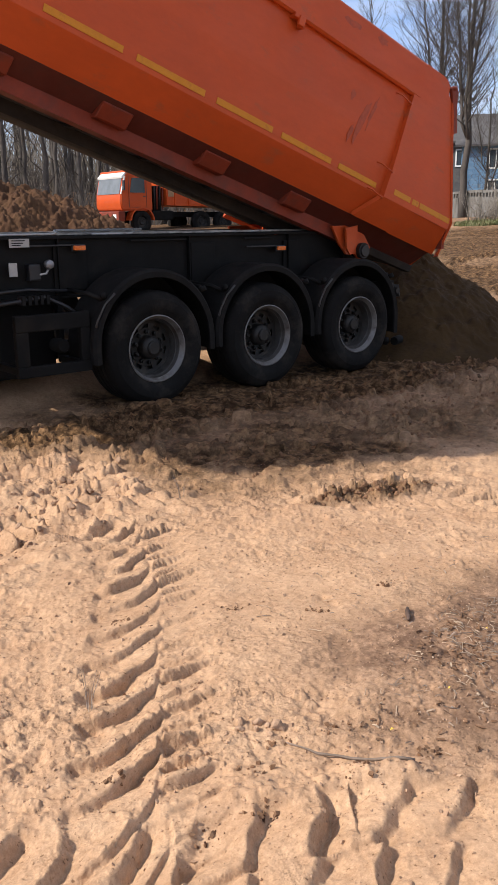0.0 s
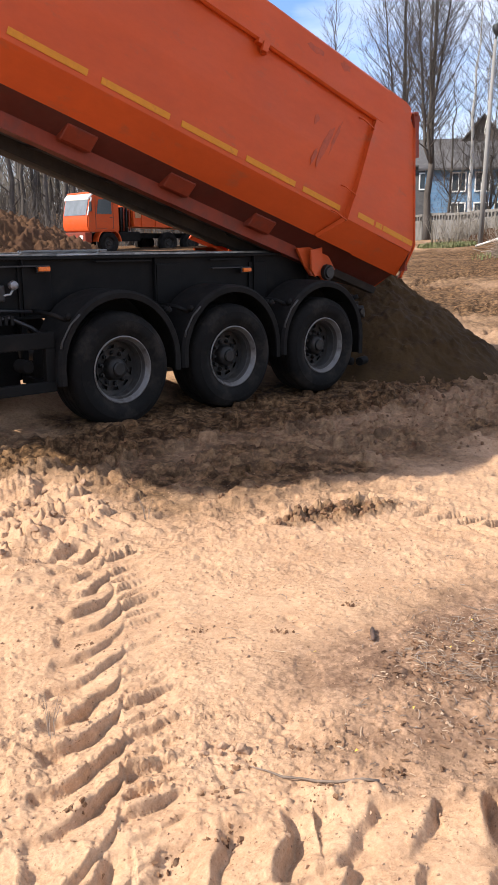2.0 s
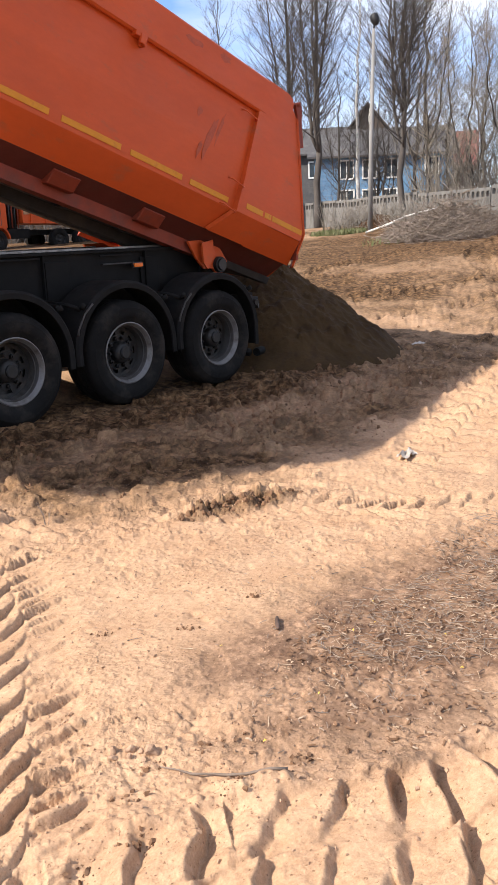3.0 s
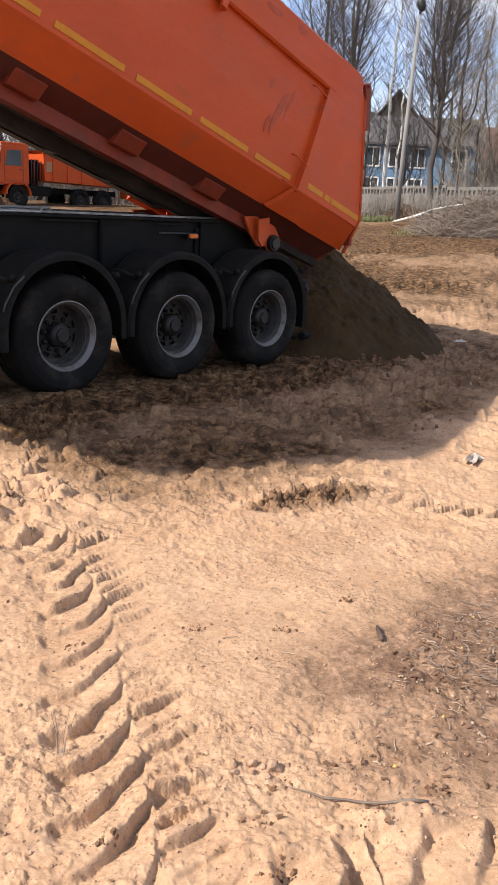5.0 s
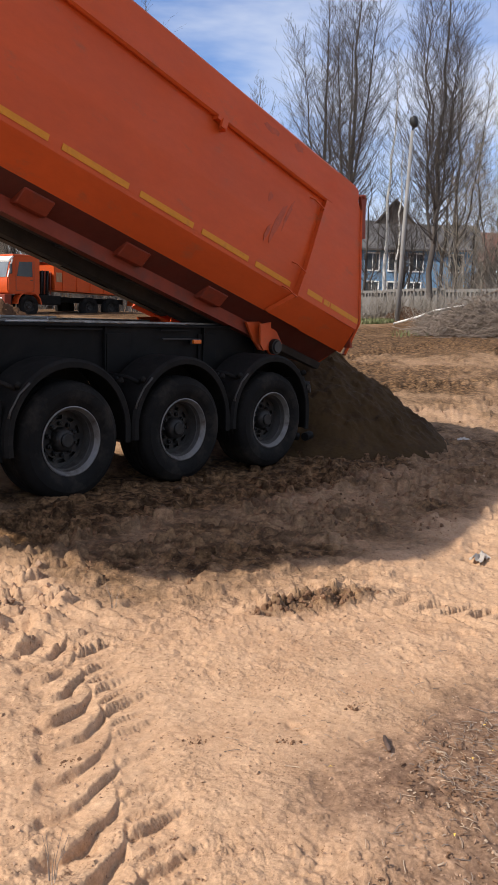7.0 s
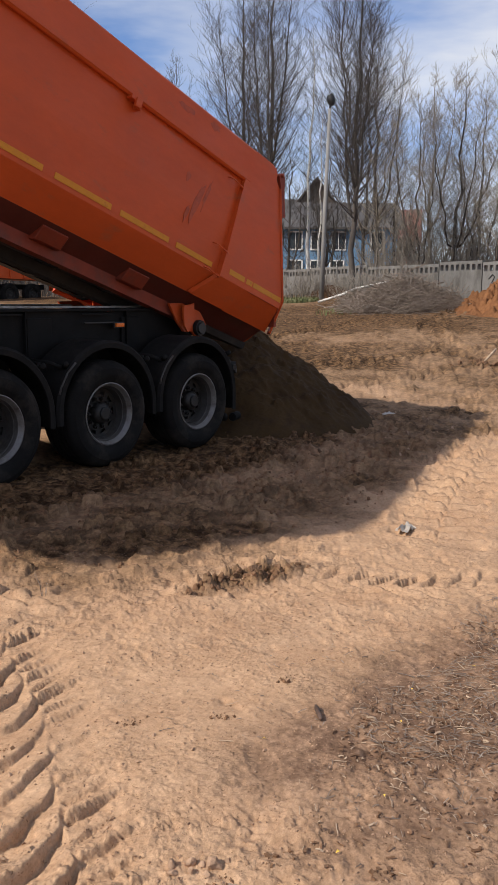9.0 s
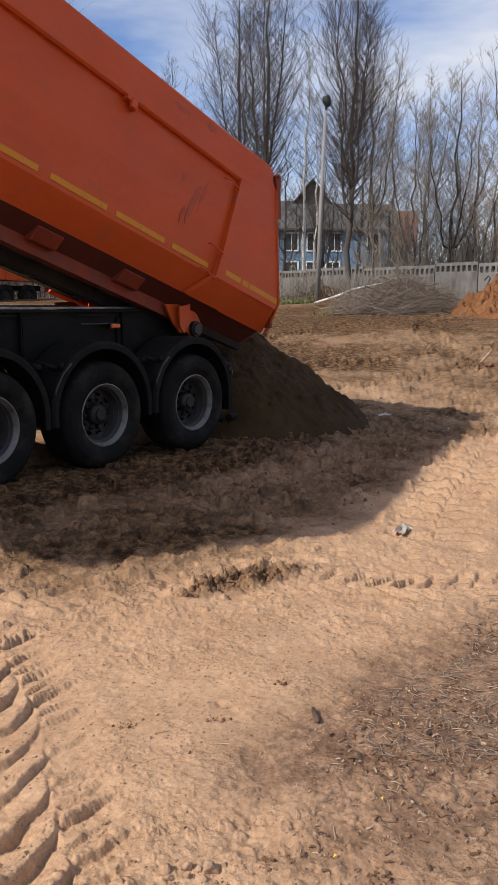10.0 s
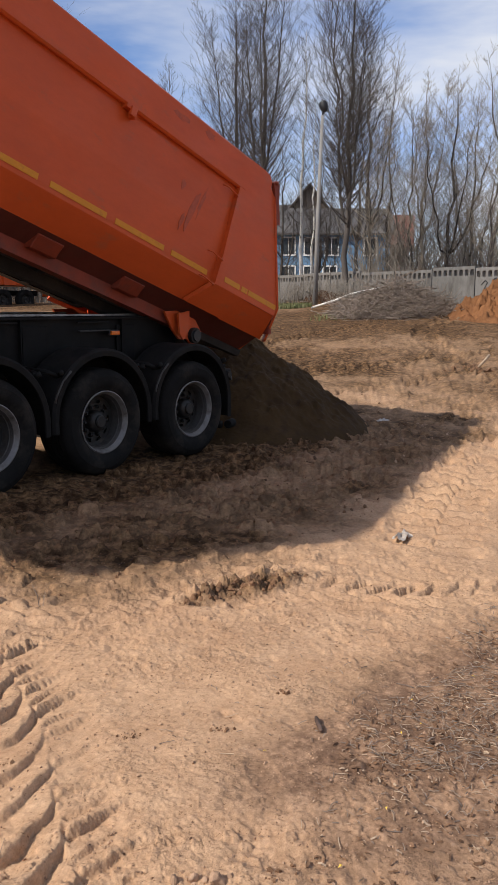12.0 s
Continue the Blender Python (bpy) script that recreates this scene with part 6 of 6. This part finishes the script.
# ---- small things on the sand ----
def clods(name, label, spots, seed, mat, flat=0.6):
    g = random.Random(seed)
    v, f = [], []
    small_v = [Vector(p) for p in ((0, 0, 1), (0.94, 0, 0.33), (-0.47, 0.82, 0.33), (-0.47, -0.82, 0.33), (0.47, 0.82, -0.33), (0.47, -0.82, -0.33), (-0.94, 0, -0.33), (0, 0, -1))]
    small_f = [(0, 1, 2), (0, 2, 3), (0, 3, 1), (1, 4, 2), (2, 6, 3), (3, 5, 1), (1, 5, 4), (2, 4, 6), (3, 6, 5), (4, 5, 7), (6, 4, 7), (5, 6, 7)]
    bm = bmesh.new()
    bmesh.ops.create_icosphere(bm, subdivisions=2, radius=1.0)
    big_v = [q.co.copy() for q in bm.verts]
    big_f = [tuple(q.index for q in t.verts) for t in bm.faces]
    bm.free()
    for x0, y0, rx, ry, turn, n, r0, r1 in spots:
        c, s = math.cos(radians(turn)), math.sin(radians(turn))
        for k in range(n):
            a, q = g.random() * 2 * math.pi, g.random() ** 0.6
            u, w = rx * q * math.cos(a), ry * q * math.sin(a)
            x, y = x0 + u * c - w * s, y0 + u * s + w * c
            r = r0 + (r1 - r0) * g.random() ** 3
            m = Matrix.Translation((x, y, surf(x, y) + r * 0.1)) @ Euler((g.random() * 6, g.random() * 6, g.random() * 6)).to_matrix().to_4x4() @ Matrix.Diagonal((g.uniform(0.8, 1.4), g.uniform(0.7, 1.1), g.uniform(0.5, 0.9), 1))
            b = len(v)
            big = r > 0.013 and x < 4
            off = Vector((g.random() * 50, g.random() * 50, 0))
            for p in (big_v if big else small_v):
                q3 = m @ (p * r * ((1 + 0.45 * noise.noise(p * 1.3 + off) + 0.25 * noise.noise(p * 3.4 + off)) if big else g.uniform(0.7, 1.2)))
                v.append((q3.x, q3.y, q3.z))
            f += [tuple(i + b for i in t) for t in (big_f if big else small_f)]
    return tagged(raw(name, v, f, mat), label, "earth clods", kind="stuff")


clods("earth_clods", "dry clods of earth scattered on the sand",
      [(-3.4, -2.0, 0.9, 0.4, 35, 200, 0.006, 0.026), (-3.6, -3.2, 0.6, 0.9, 0, 160, 0.003, 0.012), (-2.6, -4.0, 1.1, 0.7, -20, 420, 0.003, 0.009),
       (-3.97, -4.47, 0.08, 0.06, 0, 18, 0.006, 0.022), (-3.7, -4.95, 0.5, 0.4, -30, 130, 0.003, 0.012), (5.0, -1.6, 3.0, 1.6, 10, 260, 0.006, 0.03), (-2.9, -3.6, 1.9, 1.9, 0, 4200, 0.002, 0.007),
       (-4.0, -4.4, 0.9, 0.9, 0, 900, 0.002, 0.009), (-0.6, -3.4, 2.6, 0.6, 0, 900, 0.003, 0.010), (-2.2, -4.9, 1.2, 0.5, -24, 320, 0.003, 0.010)], 8, CLOD)
clods("dark_clods", "dark clods of earth on churned ground",
      [(-1.90, -3.12, 0.44, 0.08, -19, 420, 0.003, 0.019), (1.0, -1.3, 3.4, 1.3, 5, 500, 0.005, 0.022), (-0.6, -2.0, 2.2, 0.8, 0, 600, 0.004, 0.016),
       (9.0, 1.5, 5.0, 3.0, 0, 200, 0.006, 0.030), (14, 4, 8.0, 6.0, 20, 220, 0.01, 0.04), (4.4, -0.3, 0.5, 0.4, 0, 90, 0.006, 0.03), (2.6, -0.35, 0.8, 0.25, -25, 70, 0.006, 0.025), (-3.47, -3.73, 0.06, 0.035, -20, 16, 0.003, 0.013), (-3.92, -3.52, 0.06, 0.035, -20, 16, 0.003, 0.013), (-2.80, -4.01, 0.06, 0.035, -20, 16, 0.003, 0.013), (-3.98, -4.56, 0.06, 0.035, -20, 16, 0.003, 0.013), (-4.12, -4.63, 0.06, 0.035, -20, 16, 0.003, 0.013), (-4.49, -4.39, 0.06, 0.035, -20, 16, 0.003, 0.013), (-3.79, -4.65, 0.06, 0.035, -20, 16, 0.003, 0.013), (-3.68, -4.91, 0.06, 0.035, -20, 16, 0.003, 0.013), (-4.22, -4.78, 0.06, 0.035, -20, 16, 0.003, 0.013), (-4.38, -4.75, 0.06, 0.035, -20, 16, 0.003, 0.013), (-3.65, -2.56, 0.06, 0.035, -20, 16, 0.003, 0.013), (-3.51, -2.08, 0.06, 0.035, -20, 16, 0.003, 0.013), (-3.23, -3.99, 0.06, 0.035, -20, 16, 0.003, 0.013), (-3.91, -4.86, 0.06, 0.035, -20, 16, 0.003, 0.013), (-3.05, -4.61, 0.06, 0.035, -20, 16, 0.003, 0.013), (10.9, 0.7, 0.6, 0.4, 0, 60, 0.02, 0.11)], 18, DARK_CLOD)


def straws(name, label, spots, seed, mat, r=0.0012, kind="litter"):
    g = random.Random(seed)
    v, f = [], []
    for x0, y0, rx, ry, turn, n, l0, l1 in spots:
        c, s = math.cos(radians(turn)), math.sin(radians(turn))
        for k in range(n):
            a, q = g.random() * 2 * math.pi, g.random() ** 0.55
            u, w = rx * q * math.cos(a), ry * q * math.sin(a)
            x, y = x0 + u * c - w * s, y0 + u * s + w * c
            az, L = g.random() * 2 * math.pi, l0 + (l1 - l0) * g.random() ** 2
            z = surf(x, y) + 0.004
            lift = g.random() * 0.02
            mx, my = x + math.cos(az) * L * 0.5, y + math.sin(az) * L * 0.5
            ex, ey = x + math.cos(az + g.gauss(0, 0.12)) * L, y + math.sin(az + g.gauss(0, 0.12)) * L
            pts = [(x, y, z), (mx, my, max(surf(mx, my) + 0.004, z) + lift * 0.3), (ex, ey, surf(ex, ey) + 0.004 + lift * 0.4)]
            tube_data(pts, r * g.uniform(0.6, 1.6), 3, v, f)
    return tagged(raw(name, v, f, mat), label, kind, kind="stuff")


patches = [(-2.1, -4.95, 1.1, 0.42, -24, 480, 0.01, 0.08), (-3.2, -4.85, 0.5, 0.25, -35, 40, 0.01, 0.05), (-1.2, -4.75, 0.8, 0.4, -15, 130, 0.015, 0.15),
           (-2.5, -4.1, 1.1, 0.5, -20, 50, 0.01, 0.06), (-2.0, -5.35, 0.9, 0.3, -10, 110, 0.01, 0.09)]
straws("dry_straw", "dry straw stalks scattered on trodden earth", patches + patches[:3], 21, STRAW, 0.0011)
straws("dark_twigs", "small dark twigs scattered on trodden earth", patches + patches + patches[:3], 22, TWIG, 0.0013)
bits = [(-2.35, -4.92, 1.0, 0.36, -24, 520, 0.008, 0.035), (-3.35, -5.0, 0.5, 0.2, -38, 90, 0.008, 0.03), (-1.6, -4.7, 0.7, 0.3, -20, 140, 0.01, 0.05)]
straws("bark_bits", "short dark bits of bark on trodden earth", bits, 31, DARK_CLOD, 0.0032)
straws("wood_chips", "short pale wood chips on trodden earth", [(a, b, c, d, e, n // 3, l0, l1) for a, b, c, d, e, n, l0, l1 in bits], 32, STRAW, 0.0026)
line = [(-3.97, -4.60), (-3.945, -4.65), (-3.93, -4.70), (-3.895, -4.75), (-3.88, -4.79), (-3.845, -4.84), (-3.80, -4.90), (-3.765, -4.935)]
tagged(tube("twig", [(x, y, max(surf(x, y), surf(x + 0.02, y), surf(x, y + 0.02)) + 0.006) for x, y in line], [0.002, 0.0025, 0.004, 0.0035, 0.0045, 0.004, 0.005, 0.006], TWIG), "weathered grey twig lying on the sand", "twig")
tagged(tube("stick", [(x, y, surf(x, y) + 0.012) for x, y in ((-3.045, -4.318), (-3.02, -4.298), (-3.00, -4.276), (-2.975, -4.256), (-2.955, -4.238))], [0.007, 0.010, 0.009, 0.010, 0.006], RUST), "short dark stick lying on the earth", "stick")
tagged(tube("steel_rod", [(-1.98, -4.91, -0.10), (-1.98, -4.91, 0.2), (-1.982, -4.908, 0.475)], 0.010, RUST), "thin steel rod standing upright in the earth", "rod")
bm = bmesh.new()
bmesh.ops.create_icosphere(bm, subdivisions=2, radius=0.042, matrix=Matrix.Translation((-1.43, -4.61, 0.025)) @ Matrix.Diagonal((1.2, 0.8, 0.65, 1)))
for q in bm.verts:
    q.co += Vector((noise.noise(q.co * 18), noise.noise(q.co * 18 + Vector((3, 1, 2))), noise.noise(q.co * 18 + Vector((7, 5, 1))))) * 0.018
tagged(part("stone", bm, STONE), "grey brown stone beside the steel rod", "stone")


def crumple(name, label, x, y, w, d, h, seed, mat):
    bm = bmesh.new()
    bmesh.ops.create_grid(bm, x_segments=12, y_segments=10, size=0.5)
    for q in bm.verts:
        a, b = q.co.x, q.co.y
        q.co = Vector((x + a * w + 0.03 * noise.noise(Vector((a * 6, b * 6, seed))), y + b * d, surf(x, y) + 0.012 + h * max(0, 0.55 + 1.1 * noise.noise(Vector((a * 4 + seed, b * 4, 2.0))) - 1.2 * (a * a + b * b))))
    bmesh.ops.solidify(bm, geom=bm.faces[:], thickness=0.004)
    return tagged(part(name, bm, mat, None, "", True), label, "rubbish")


crumple("plastic_scrap", "crumpled pale plastic scrap on the sand", -0.30, -3.30, 0.15, 0.09, 0.045, 3.0, PLASTIC)
crumple("plastic_scrap", "flat pale plastic scrap by the heap", 4.75, -0.50, 0.26, 0.12, 0.03, 5.0, PLASTIC)
crumple("plastic_scrap", "flat pale plastic scrap on the sand", 0.85, -4.15, 0.18, 0.10, 0.02, 8.0, PLASTIC)
crumple("paper_scrap", "pale crumpled paper by the brushwood", *away(0.868, 0.4965, 30.0), 0.35, 0.25, 0.2, 9.0, PLASTIC)
tagged(tube("plank", [(11.0, 0.6, land(11, 0.6) + 0.03), (11.3, 0.5, land(11.3, 0.5) + 0.25)], 0.025, STRAW), "pale broken plank on a clod heap", "plank")
# weed stalks
for x0, y0 in ((-4.33, -4.02), (-2.75, -2.35)):
    v, f = [], []
    g = random.Random(int(-x0 * 100))
    for k in range(6):
        az = g.random() * 6.28
        tube_data([(x0 + 0.01 * math.cos(az), y0 + 0.01 * math.sin(az), surf(x0, y0) - 0.02), (x0 + 0.02 * math.cos(az), y0 + 0.02 * math.sin(az), surf(x0, y0) + 0.06), (x0 + 0.05 * math.cos(az), y0 + 0.05 * math.sin(az), surf(x0, y0) + 0.11 + 0.04 * g.random())], [0.0014, 0.0011, 0.0007], 4, v, f)
    tagged(raw("weed_stalks", v, f, TWIG), "thin dry weed stalks standing in the sand", "weed")
v, f = [], []
g = random.Random(4)
for k in range(12):
    x, y, s = -2.9 + g.gauss(0, 0.75), -4.75 + g.gauss(0, 0.4), g.uniform(0.005, 0.011)
    a, b = g.random() * 6.28, len(v)
    z = surf(x, y) + 0.006
    v += [(x + s * math.cos(a), y + s * math.sin(a), z), (x - s * 0.5 * math.sin(a), y + s * 0.5 * math.cos(a), z + 0.006), (x - s * math.cos(a), y - s * math.sin(a), z + 0.002), (x + s * 0.5 * math.sin(a), y - s * 0.5 * math.cos(a), z + 0.008)]
    f.append((b, b + 1, b + 2, b + 3))
tagged(raw("yellow_petals", v, f, YELLOW_LEAF), "tiny yellow petals scattered on trodden earth", "petals", kind="stuff")
